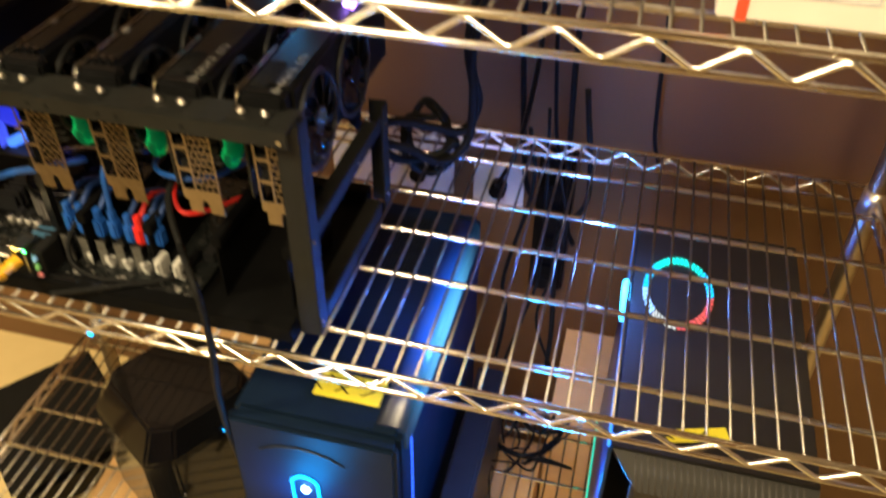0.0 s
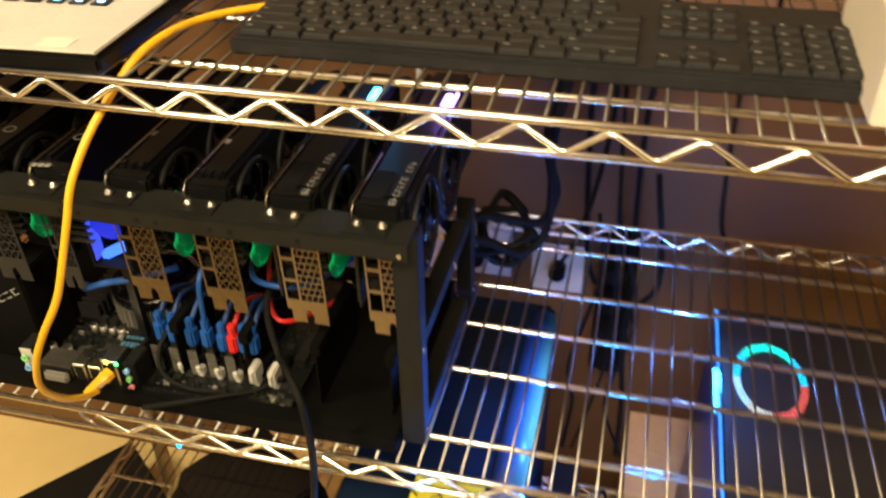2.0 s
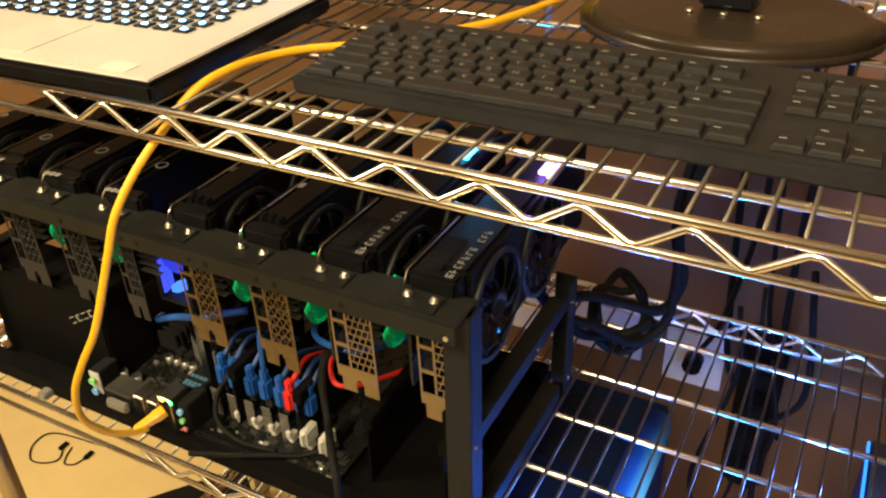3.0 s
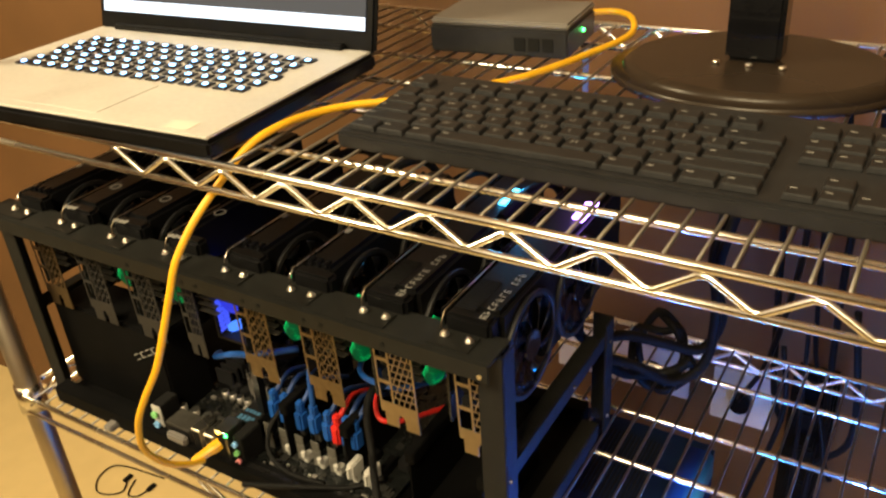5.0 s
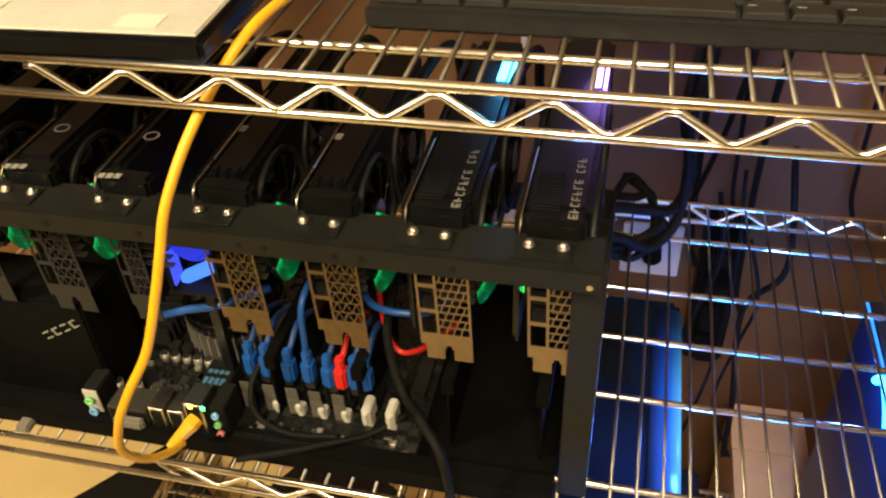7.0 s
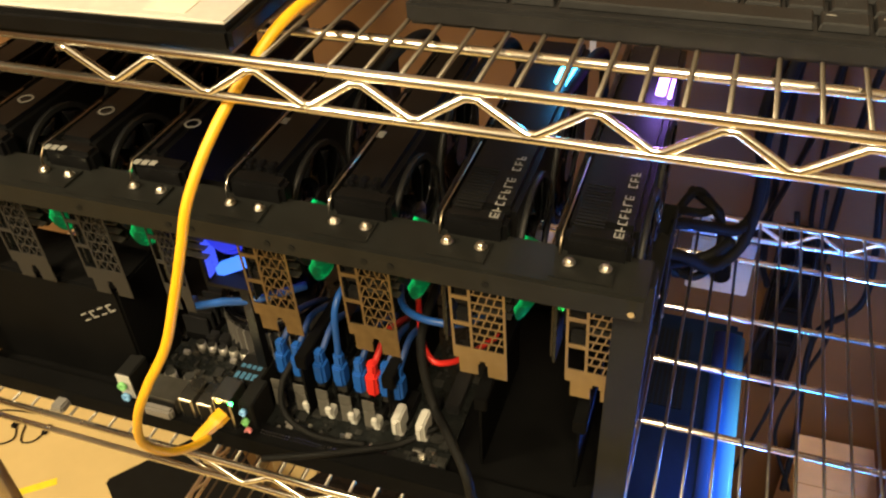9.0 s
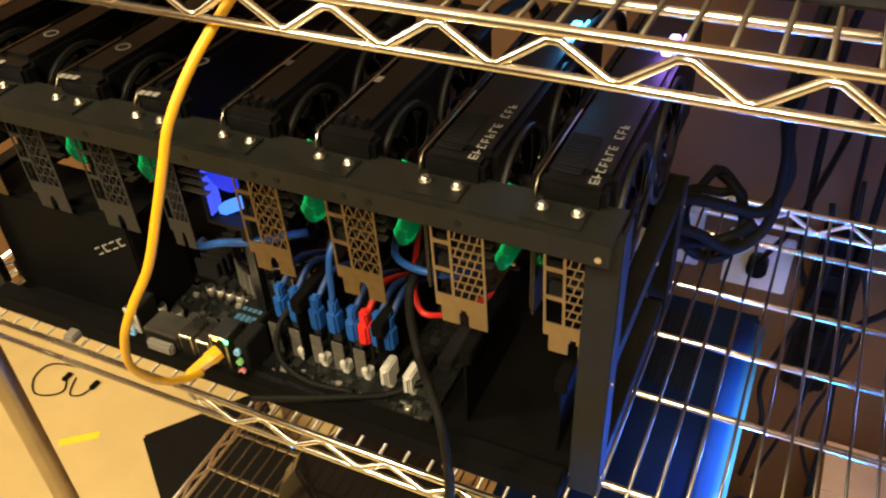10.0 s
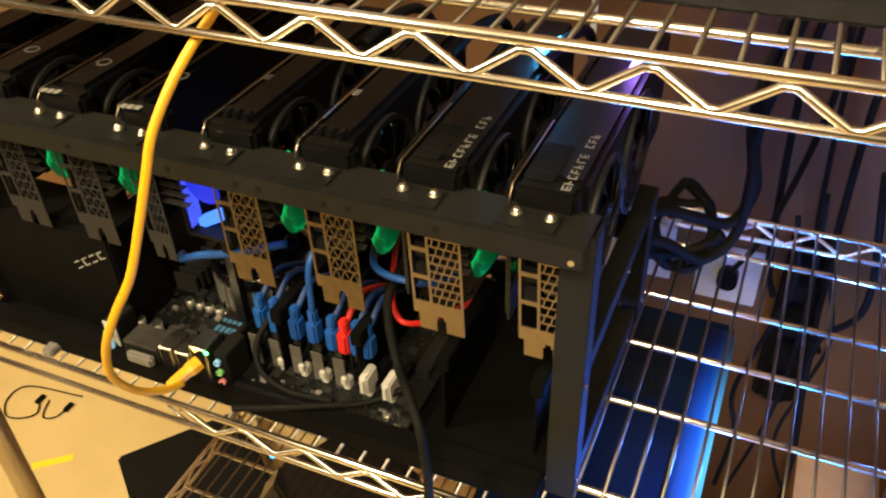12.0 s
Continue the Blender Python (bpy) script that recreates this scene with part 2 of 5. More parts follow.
def disc(bm, centre, r, h, n=24, axis="z", r2=None, inner=0.0):
    """A short round body, or a ring where inner is given."""
    r2 = r if r2 is None else r2

    def place(u, v, w):
        q = {"z": (u, v, w), "y": (u, w, v), "x": (w, u, v)}[axis]
        return bm.verts.new(Vector(centre) + Vector(q))
    c = [(math.cos(2 * math.pi * k / n), math.sin(2 * math.pi * k / n)) for k in range(n)]
    lo, hi = [place(r * a, r * b, 0) for a, b in c], [place(r2 * a, r2 * b, h) for a, b in c]
    if inner:
        li, hi2 = [place(inner * a, inner * b, 0) for a, b in c], [place(inner * a, inner * b, h) for a, b in c]
    for k in range(n):
        j = (k + 1) % n
        bm.faces.new((lo[k], lo[j], hi[j], hi[k])).smooth = True
        if inner:
            bm.faces.new((li[j], li[k], hi2[k], hi2[j])).smooth = True
            bm.faces.new((hi[k], hi[j], hi2[j], hi2[k]))
            bm.faces.new((lo[j], lo[k], li[k], li[j]))
    if not inner:
        bm.faces.new(lo[::-1])
        bm.faces.new(hi)


def mesh_of(name, bm, mat):
    bmesh.ops.recalc_face_normals(bm, faces=bm.faces)
    me = bpy.data.meshes.new(name)
    bm.to_mesh(me)
    bm.free()
    me.materials.append(mat)
    return me


def part(name, bm, mat, parent=None, label=""):
    ob = new(name, mesh_of(name, bm, mat))
    if parent:
        ob.parent = parent
    if label:
        ob["label"] = label
    return ob


def shared(name, me, parent, at):
    ob = new(name, me)
    ob.parent = parent
    ob.location = at
    return ob


def thing(name, at, label, category, group="", turn=0.0):
    ob = new(name)
    ob.empty_display_size = 0.02
    ob.location = at
    ob.rotation_euler = (0, 0, radians(turn))
    return tagged(ob, label, category, group)


def one_box(name, lo, hi, mat, parent=None, bevel=0.0, label="", m=None):
    bm = bmesh.new()
    box(bm, lo, hi, m, bevel)
    return part(name, bm, mat, parent, label)


def one_tube(name, pts, r, mat, parent=None, label="", n=8, steps=10, rounded=True):
    bm = bmesh.new()
    tube(bm, smooth_path(pts, steps) if rounded else pts, r, n)
    return part(name, bm, mat, parent, label)


# ---- the room ----
FLOOR_Z = -0.10
tagged(one_box("floor", (-3.0, -2.2, FLOOR_Z - 0.05), (2.2, 1.265, FLOOR_Z), FLOOR), "pale yellowish smooth floor", "floor", kind="structure")
tagged(one_box("wall_north", (-3.0, 1.265, FLOOR_Z - 0.05), (2.2, 1.365, 2.75), WALL), "plain brown painted wall behind the rack", "wall", kind="structure")
tagged(one_box("wall_south", (-3.0, -2.3, FLOOR_Z - 0.05), (2.2, -2.2, 2.75), WALL), "plain brown painted wall", "wall", kind="structure")
tagged(one_box("wall_west", (-3.1, -2.3, FLOOR_Z - 0.05), (-3.0, 1.365, 2.75), WALL), "plain brown painted wall", "wall", kind="structure")
tagged(one_box("wall_east", (2.2, -2.3, FLOOR_Z - 0.05), (2.3, 1.365, 2.75), WALL), "plain brown painted wall", "wall", kind="structure")
tagged(one_box("ceiling", (-3.1, -2.3, 2.75), (2.3, 1.365, 2.85), PAPER), "plain pale ceiling", "ceiling", kind="structure")

# ---- the wire rack ----
X0, X1, Y0, Y1 = -0.660, 0.528, 0.600, 1.038
PITCH, TRUSS_X = 0.0583, -0.034
rack = thing("wire_rack", (0, 0, FLOOR_Z), "chrome steel wire shelving rack with three open wire shelves", "rack")
for px_, py_ in ((X0, Y0 + 0.014), (X1, Y0 + 0.014), (X0, Y1 - 0.014), (X1, Y1 - 0.014)):
    bm = bmesh.new()
    tube(bm, [(px_, py_, 0.012), (px_, py_, 1.36 - FLOOR_Z)], 0.0125, 16)
    post = part("post", bm, POST, rack)
    bm = bmesh.new()
    disc(bm, (px_, py_, 0.0), 0.018, 0.014, 16)
    part("foot", bm, BLACK, post, "black plastic levelling foot")
ZTOP = {"top": 1.174, "middle": 0.811, "bottom": 0.300}
RIBS = (0.648, 0.743, 0.817, 0.889, 0.977)
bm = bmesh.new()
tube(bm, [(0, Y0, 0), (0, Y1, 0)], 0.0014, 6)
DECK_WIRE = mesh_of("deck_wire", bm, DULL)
bm = bmesh.new()
tube(bm, [(X0 + 0.01, 0, 0), (X1 - 0.01, 0, 0)], 0.0030, 8)
RIB = mesh_of("cross_rib", bm, CHROME)


def zigzag(bm, y, ztop, x0, x1):
    pts, k = [], -11
    while True:
        x = TRUSS_X + k * PITCH / 2
        if x > x1:
            break
        if x > x0:
            low = k % 2 == 0
            z = ztop - 0.0205 if low else ztop - 0.0052
            pts += [(x - 0.003, y, z), (x + 0.003, y, z)]
        k += 1
    tube(bm, pts, 0.0024, 8)


for level, z in ZTOP.items():
    z -= FLOOR_Z
    bm = bmesh.new()
    tube(bm, [(X0 + 0.012, Y0, z), (X1 - 0.012, Y0, z)], 0.0031, 10)
    shelf = part("shelf", bm, CHROME, rack)
    RUNS = [((X0 + 0.012, Y1, z), (X1 - 0.012, Y1, z), 0.0031)]
    RUNS += [((X0 + 0.012, y, z - 0.0225), (X1 - 0.012, y, z - 0.0225), 0.0028) for y in (Y0, Y1)]
    for x in (X0, X1):
        RUNS += [((x, Y0 + 0.025, z - d), (x, Y1 - 0.025, z - d), r) for d, r in ((0, 0.0031), (0.0225, 0.0028))]
    for p, q, r in RUNS:
        bm = bmesh.new()
        tube(bm, [p, q], r, 10)
        part("frame_wire", bm, CHROME, shelf)
    for y in (Y0, Y1):
        bm = bmesh.new()
        zigzag(bm, y, z, X0 + 0.012, X1 - 0.012)
        part("zigzag_brace", bm, CHROME, shelf)
    for x in (X0, X1):
        bm = bmesh.new()
        pts = []
        n = 13
        for k in range(n):
            pts.append((x, Y0 + 0.03 + (Y1 - Y0 - 0.06) * k / (n - 1), z - (0.003 if k % 2 else 0.0195)))
        tube(bm, pts, 0.0022, 6)
        part("side_brace", bm, CHROME, shelf)
        for y in (Y0 + 0.014, Y1 - 0.014):
            bm = bmesh.new()
            disc(bm, (x, y, z - 0.030), 0.0165, 0.036, 18, r2=0.0150)
            part("collar", bm, STEEL, shelf)
    for y in RIBS:
        shared("cross_rib", RIB, shelf, (0, y, z - 0.0052))
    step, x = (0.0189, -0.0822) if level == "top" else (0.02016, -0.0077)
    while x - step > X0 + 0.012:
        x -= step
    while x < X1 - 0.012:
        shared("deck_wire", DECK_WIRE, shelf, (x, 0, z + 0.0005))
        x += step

# ---- mining rig frame ----
MID, TOP = ZTOP["middle"] + 0.0024, ZTOP["top"] + 0.0024
RX0, RX1, RY0, RY1, RZ1 = -0.620, -0.030, 0.612, 0.855, 1.0525
rig = thing("open_rig_frame", (0, 0, MID), "black powder-coated open steel frame for graphics cards", "frame")
RIGTOP = RZ1 - MID
bm = bmesh.new()
box(bm, (RX0, RY0, RIGTOP - 0.0165), (RX1, RY0 + 0.002, RIGTOP), None, 0.0009)
box(bm, (RX0, RY0 + 0.002, RIGTOP - 0.002), (RX1, RY0 + 0.036, RIGTOP), None, 0.0006)
part("front_top_beam", bm, POWDER, rig)
REAR_Z = 0.134
bm = bmesh.new()
box(bm, (RX0 + 0.021, RY1 - 0.020, REAR_Z - 0.018), (RX1 - 0.021, RY1 - 0.018, REAR_Z - 0.001))
box(bm, (RX0 + 0.021, RY1 - 0.018, REAR_Z - 0.003), (RX1 - 0.021, RY1 - 0.001, REAR_Z - 0.001))
part("rear_top_beam", bm, POWDER, rig)
for right in (False, True):
    outer = RX1 + 0.003 if right else RX0
    inward = -1 if right else 1
    for y, d, top in ((RY0 + 0.0150, 1, RIGTOP - 0.0025), (RY1 - 0.0005, -1, REAR_Z)):
        bm = bmesh.new()
        xs = sorted((outer, outer + inward * 0.021))
        ys = sorted((y, y + d * 0.002))
        box(bm, (xs[0], ys[0], 0.002), (xs[1], ys[1], top), None, 0.0005)
        xs = sorted((outer, outer + inward * 0.002))
        ys = sorted((y + d * 0.002, y + d * 0.019))
        box(bm, (xs[0], ys[0], 0.002), (xs[1], ys[1], top - 0.0005), None, 0.0005)
        part("post", bm, POWDER, rig)
    xs = sorted((outer + inward * 0.0025, outer + inward * 0.020))
    one_box("bottom_rail", (xs[0], RY0 + 0.041, 0.0), (xs[1], RY1 - 0.026, 0.020), POWDER, rig, 0.001)
    bm = bmesh.new()
    xs = sorted((outer + inward * 0.0025, outer + inward * 0.0045))
    box(bm, (xs[0], RY0 + 0.020, 0.106), (xs[1], RY1 - 0.004, 0.122), None, 0.0005)
    xs = sorted((outer + inward * 0.0045, outer + inward * 0.018))
    box(bm, (xs[0], RY0 + 0.042, 0.120), (xs[1], RY1 - 0.026, 0.122), None, 0.0005)
    part("middle_rail", bm, POWDER, rig)
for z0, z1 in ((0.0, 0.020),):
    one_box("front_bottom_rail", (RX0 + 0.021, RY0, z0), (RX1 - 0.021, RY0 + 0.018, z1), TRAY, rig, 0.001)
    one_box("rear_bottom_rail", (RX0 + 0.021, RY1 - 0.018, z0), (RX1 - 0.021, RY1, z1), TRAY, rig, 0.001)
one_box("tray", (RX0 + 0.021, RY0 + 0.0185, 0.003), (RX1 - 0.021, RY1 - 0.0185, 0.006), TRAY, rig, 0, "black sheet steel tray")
for x, y, z, d in ((RX1 - 0.007, RY0 - 0.0012, RIGTOP - 0.0105, "y"), (RX1 + 0.0032, RY0 + 0.021, 0.1146, "x"), (RX1 + 0.0032, RY0 + 0.021, 0.018, "x"),
                   (RX1 + 0.0032, RY1 - 0.012, 0.020, "x"), (RX1 + 0.0032, RY1 - 0.012, 0.112, "x"), (RX1 + 0.0008, RY0 + 0.150, 0.114, "x")):
    bm = bmesh.new()
    disc(bm, (x, y, z), 0.0020, 0.0014, 14, d, r2=0.0014)
    part("bolt", bm, STEEL, rig, "small bright steel bolt")
for x in (-0.195, -0.178, -0.260, -0.243, -0.331, -0.314, -0.12, -0.40):
    bm = bmesh.new()
    disc(bm, (x, RY0 - 0.0006, RIGTOP - 0.009), 0.0022, 0.0005, 10, "y")
    part("screw_hole", bm, MATT, rig)


# ---- graphics cards ----
CARD_PITCH, CARD_X = 0.0727, -0.088
STYLES = ("triple", "triple", "plain", "plain", "wave", "wave", "wave", "plain")


def bracket(bm, pattern):
    """A double-width slot bracket with ports at one side, vent holes at the other, and a notched tongue."""
    w, z0, z1, t = 0.040, -0.106, -0.002, 0.0009
    y0, y1 = 0.025, 0.025 + t

    def bar(xa, za, xb, zb, half=0.0005):
        d = Vector((xb - xa, 0, zb - za))
        nrm = Vector((-d.z, 0, d.x)).normalized() * half
        v = [bm.verts.new((x + s * nrm.x, y, z + s * nrm.z)) for y in (y0, y1) for x, z, s in ((xa, za, 1), (xb, zb, 1), (xb, zb, -1), (xa, za, -1))]
        for f in ((0, 1, 2, 3), (7, 6, 5, 4), (0, 4, 5, 1), (1, 5, 6, 2), (2, 6, 7, 3), (3, 7, 4, 0)):
            bm.faces.new([v[i] for i in f])
    # border, solid foot and tongue
    foot = z0 + 0.0165
    box(bm, (0, y0, foot), (0.0018, y1, z1))
    box(bm, (w - 0.0018, y0, foot), (w, y1, z1))
    box(bm, (0.0018, y0, z1 - 0.010), (w - 0.0018, y1, z1))
    box(bm, (0, y0, z0 + 0.006), (w, y1, foot))
    for x, ww in ((0.004, 0.0140), (0.0255, 0.0145)):
        box(bm, (x, y0, z0 - 0.007), (x + ww, y1, z0 + 0.006))
    for x, ww, h in ((0.018, 0.0015, 0.003), (0.024, 0.0015, 0.003)):
        box(bm, (x, y0, z0 + 0.006 - h), (x + ww, y1, z0 + 0.006))
    # port column
    box(bm, (0.0135, y0, foot), (0.0155, y1, z1 - 0.010))
    for k in range(1, 4):
        z = foot + k * 0.0215
        box(bm, (0.0018, y0, z - 0.0032), (0.0135, y1, z))
    # vent field
    xa, xb, za, zb = 0.0155, w - 0.0018, foot, z1 - 0.010
    if pattern == "triple":
        rows, cols = 12, 4
        for r in range(1, rows):
            z = za + (zb - za) * r / rows
            bar(xa, z, xb, z)
        for r in range(rows):
            for c in range(cols + 1):
                x = xa + (xb - xa) * (c + (0.5 if r % 2 else 0.0)) / cols
                if xa < x < xb:
                    bar(x - 0.0009, za + (zb - za) * r / rows, x + 0.0009, za + (zb - za) * (r + 1) / rows)
    else:
        rows, cols = 9, 3
        for r in range(rows):
            a, b = za + (zb - za) * r / rows, za + (zb - za) * (r + 1) / rows
            bar(xa, a, xb, a, 0.00045)
            for c in range(cols):
                p, q = xa + (xb - xa) * c / cols, xa + (xb - xa) * (c + 1) / cols
                bar(p, a, (p + q) / 2, b, 0.00045)
                bar((p + q) / 2, b, q, a, 0.00045)


def lean(bm):
    """The brackets hang a little askew: lower points lie further along x."""
    for v in bm.verts:
        v.co.x -= 0.030 * v.co.z


def blade_mesh(r, w=0.006):
    """One curved fan blade, facing along x."""
    bm = bmesh.new()
    rows = []
    for i in range(5):
        rr = 0.012 + (r - 0.012) * i / 4
        a = 0.35 * i / 4
        span = 0.20 + 0.16 * i / 4
        rows.append([bm.verts.new((0.001 if s < 0 else w - 0.001, rr * math.cos(a + s * span), rr * math.sin(a + s * span))) for s in (-1, 1)])
    for p, q in zip(rows, rows[1:]):
        bm.faces.new((p[0], p[1], q[1], q[0])).smooth = True
    r2 = bmesh.ops.extrude_face_region(bm, geom=list(bm.faces))
    bmesh.ops.translate(bm, verts=[v for v in r2["geom"] if isinstance(v, bmesh.types.BMVert)], vec=(0.0008, 0, 0))
    return bm


BR_MESH = {}
for pat in ("triple", "plain", "wave"):
    bm = bmesh.new()
    bracket(bm, pat)
    lean(bm)
    BR_MESH[pat] = mesh_of("bracket", bm, {"triple": BRACKET, "plain": BRACKET_SHADED, "wave": DARKGREY}[pat])
bm = bmesh.new()
disc(bm, (0, 0, 0), 0.0038, 0.0008, 16)
disc(bm, (0, 0, 0.0008), 0.0029, 0.0024, 6, r2=0.0025)
disc(bm, (0, 0, 0.0032), 0.0016, 0.0004, 8)
SCREW = mesh_of("screw", bm, STEEL)
bm = bmesh.new()
disc(bm, (0, 0, 0), 0.013, 0.006, 20, "x")
ROTOR = mesh_of("fan_rotor", bm, GLOSS)
BLADE = mesh_of("blade", blade_mesh(0.041), GLOSS)
bm = bmesh.new()
disc(bm, (0, 0, 0), 0.046, 0.004, 28, "x", inner=0.042)
RING = mesh_of("fan_ring", bm, DARKGREY)
CARD_LABEL = {"triple": "black graphics card with glossy fans and printed top edge", "plain": "black graphics card with bare metal top edge",
              "wave": "black graphics card with matt shroud and dark bracket"}


def graphics_card(i):
    style = STYLES[i]
    x = CARD_X - CARD_PITCH * i
    c = thing("graphics_card", (x, RY0 + 0.001, RZ1 + 0.0002), CARD_LABEL[style], "graphics card", "cards in the rig frame")
    length = (0.285, 0.27, 0.24, 0.25, 0.27, 0.27, 0.27, 0.27)[i]
    h0, h1 = -0.100, 0.0135
    # circuit board with backplate on one side, shroud on the other
    bm = bmesh.new()
    box(bm, (0.0032, 0.030, h0 + 0.006), (0.0048, length, h1 - 0.003))
    part("circuit_board", bm, PCB, c)
    bm = bmesh.new()
    box(bm, (0.0008, 0.032, h0 + 0.008), (0.0030, length, h1 - 0.001), None, 0.0008)
    part("backplate", bm, GLOSS if style == "triple" else BLACK, c)
    bm = bmesh.new()
    box(bm, (0.0062, 0.042, h0 + 0.022), (0.047 if style == "triple" else 0.018 if i == 4 else 0.036, length + 0.004, h1), None, 0.004)
    part("shroud", bm, BLACK, c)
    # bright folded edge that rises from the beam and runs back along the top
    run = {"triple": 0.075, "plain": 0.125, "wave": 0.06}[style]
    bm = bmesh.new()
    tube(bm, [(0.0052, 0.0245, 0.001), (0.0052, 0.0255, 0.007), (0.0052, 0.031, h1 - 0.0006), (0.0052, 0.036 + run, h1 - 0.0006)], 0.0006, 6)
    part("folded_edge", bm, BRACKET if style != "plain" else STEEL, c, "bright metal edge")
    shift = (0.0095, 0.0060, 0.0015, -0.0010, -0.002, -0.002, -0.002, -0.002)[i]
    shared("bracket", BR_MESH[style], c, (shift, 0.003, 0)).scale = (0.55 if i == 4 else 0.93, 1, 1.057)
    bm = bmesh.new()
    box(bm, (0.003, 0.005, 0.0002), (0.038, 0.0250, 0.0011))
    part("flange", bm, POWDER, c)
    for k in range(2):
        shared("screw", SCREW, c, (0.0120 + 0.0207 * k, 0.018, 0.0015))
    # port sockets behind the bracket
    for k in range(4):
        bm = bmesh.new()
        z = -0.106 + 0.021 + k * 0.0205
        box(bm, (0.0020 + shift, 0.0325, z + 0.0045), (0.0120 + shift, 0.038, z + 0.0170))
        lean(bm)
        part("port", bm, MATT, c)
    # lid of the shroud over the bracket, and cooler fins behind the vents
    bm = bmesh.new()
    box(bm, (0.0062, 0.0275, h1 - 0.018), (0.045, 0.0415, h1 - 0.0004), None, 0.003)
    part("shroud_lip", bm, BLACK, c)
    bm = bmesh.new()
    for k in range(9):
        z = h0 + 0.030 + 0.0078 * k
        box(bm, (0.0165 + shift, 0.036, z), (0.0400 + shift, 0.0415, z + 0.0006))
    tagged(part("cooler_core", bm, FIN_METAL, c), kind="stuff")
    # fans on the open face
    for y in (0.085, 0.180):
        if y + 0.045 < length and i != 4:
            shared("fan_ring", RING, c, (0.0465 if style == "triple" else 0.0355, y, -0.040))
            hub = shared("fan_rotor", ROTOR, c, (0.0455 if style == "triple" else 0.0345, y, -0.040))
            for k in range(9):
                shared("blade", BLADE, hub, (0, 0, 0)).rotation_euler = (2 * math.pi * k / 9, 0, 0)
    # print on the top edge
    if style == "triple":
        for k, wd in enumerate((5, 4, 4, 4, 4, 5, 4, 0, 4, 4, 4)):
            if wd:
                bm = bmesh.new()
                y = 0.032 + k * 0.0064
                xa, xb, e, q = 0.0335, 0.0390, 0.0008, y + 0.0009 * wd
                box(bm, (xa, y, h1 + 0.0001), (xb, y + e, h1 + 0.0004))
                if k % 3 != 1:
                    box(bm, (xa, y + e, h1 + 0.0001), (xa + e, q, h1 + 0.0004))
                if k % 3 != 2:
                    box(bm, ((xa + xb) / 2, y + e, h1 + 0.0001), ((xa + xb) / 2 + e, q, h1 + 0.0004))
                if k % 2 == 0:
                    box(bm, (xb - e, y + e, h1 + 0.0001), (xb, q, h1 + 0.0004))
                part("print_bar", bm, LEGEND, c)
        bm = bmesh.new()
        for k in range(14):
            box(bm, (0.0100, 0.038 + k * 0.0032, h1 + 0.0001), (0.0270, 0.0395 + k * 0.0032, h1 + 0.0008))
        part("vent_grille", bm, MATT, c)
    elif style == "wave":
        for k in range(3):
            bm = bmesh.new()
            box(bm, (0.0085 + k * 0.0058, 0.026 + k * 0.0006, h1 + 0.0001), (0.0130 + k * 0.0058, 0.0315 + k * 0.0006, h1 + 0.0004))
            part("print_bar", bm, LEGEND, c)
        bm = bmesh.new()
        disc(bm, (0.020, 0.082, h1 + 0.0001), 0.006, 0.0003, 16, inner=0.0045)
        part("print_ring", bm, LEGEND, c)
    else:
        bm = bmesh.new()
        box(bm, (0.0075, 0.098, h1 + 0.0001), (0.0125, 0.106, h1 + 0.0005))
        part("sticker", bm, LEGEND, c)
        bm = bmesh.new()
        for k in range(3):
            box(bm, (0.010 + 0.008 * k, 0.044, h1 - 0.004), (0.015 + 0.008 * k, 0.052, h1 + 0.002), None, 0.001)
        part("power_socket", bm, GLOSS, c)
    # glowing badge near the rear of the top edge
    if i < 2:
        bm = bmesh.new()
        box(bm, (0.0335, 0.200, h1 + 0.0002), (0.0405, 0.232, h1 + 0.0030), None, 0.0008)
        box(bm, (0.0425, 0.196, h1 + 0.0002), (0.0450, 0.236, h1 + 0.0030), None, 0.0008)
        part("light_badge", bm, (BADGE_VIOLET, BADGE_CYAN)[i], c, ("violet lit badge", "blue lit badge")[i])
    # curved dish added behind the bracket to carry the green glow
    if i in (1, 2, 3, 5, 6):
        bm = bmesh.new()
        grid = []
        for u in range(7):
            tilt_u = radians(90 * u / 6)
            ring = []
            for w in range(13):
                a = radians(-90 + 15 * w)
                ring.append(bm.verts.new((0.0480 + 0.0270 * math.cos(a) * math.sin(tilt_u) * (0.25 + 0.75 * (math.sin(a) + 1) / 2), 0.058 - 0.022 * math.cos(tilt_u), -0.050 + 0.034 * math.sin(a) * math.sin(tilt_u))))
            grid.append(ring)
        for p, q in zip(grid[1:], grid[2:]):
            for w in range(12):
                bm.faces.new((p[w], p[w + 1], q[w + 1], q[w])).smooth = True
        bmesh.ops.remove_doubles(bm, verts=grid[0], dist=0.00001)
        part("green_glow_dish", bm, LENS, c, "curved dish with green glow painted into it")
    return c


for i in range(8):
    graphics_card(i)

# ---- motherboard ----
BX, BY, BZ = -0.011, -0.003, MID + 0.0125
board = thing("motherboard", (BX, BY, BZ), "black computer motherboard with sockets, ports and plugged riser boards", "motherboard")
one_box("circuit_board", (-0.432, 0.618, 0.0), (-0.150, 0.845, 0.0018), PCB, board)
for x in (-0.425, -0.29, -0.158):
    for y in (0.626, 0.835):
        bm = bmesh.new()
        disc(bm, (x, y, -0.0062), 0.003, 0.0062, 8)
        part("standoff", bm, STEEL, board)
        bm = bmesh.new()
        disc(bm, (x, y, 0.0018), 0.0032, 0.0016, 10, r2=0.0024)
        part("screw", bm, STEEL, board)
IO = Matrix.Translation((0.008, 0.013, 0))
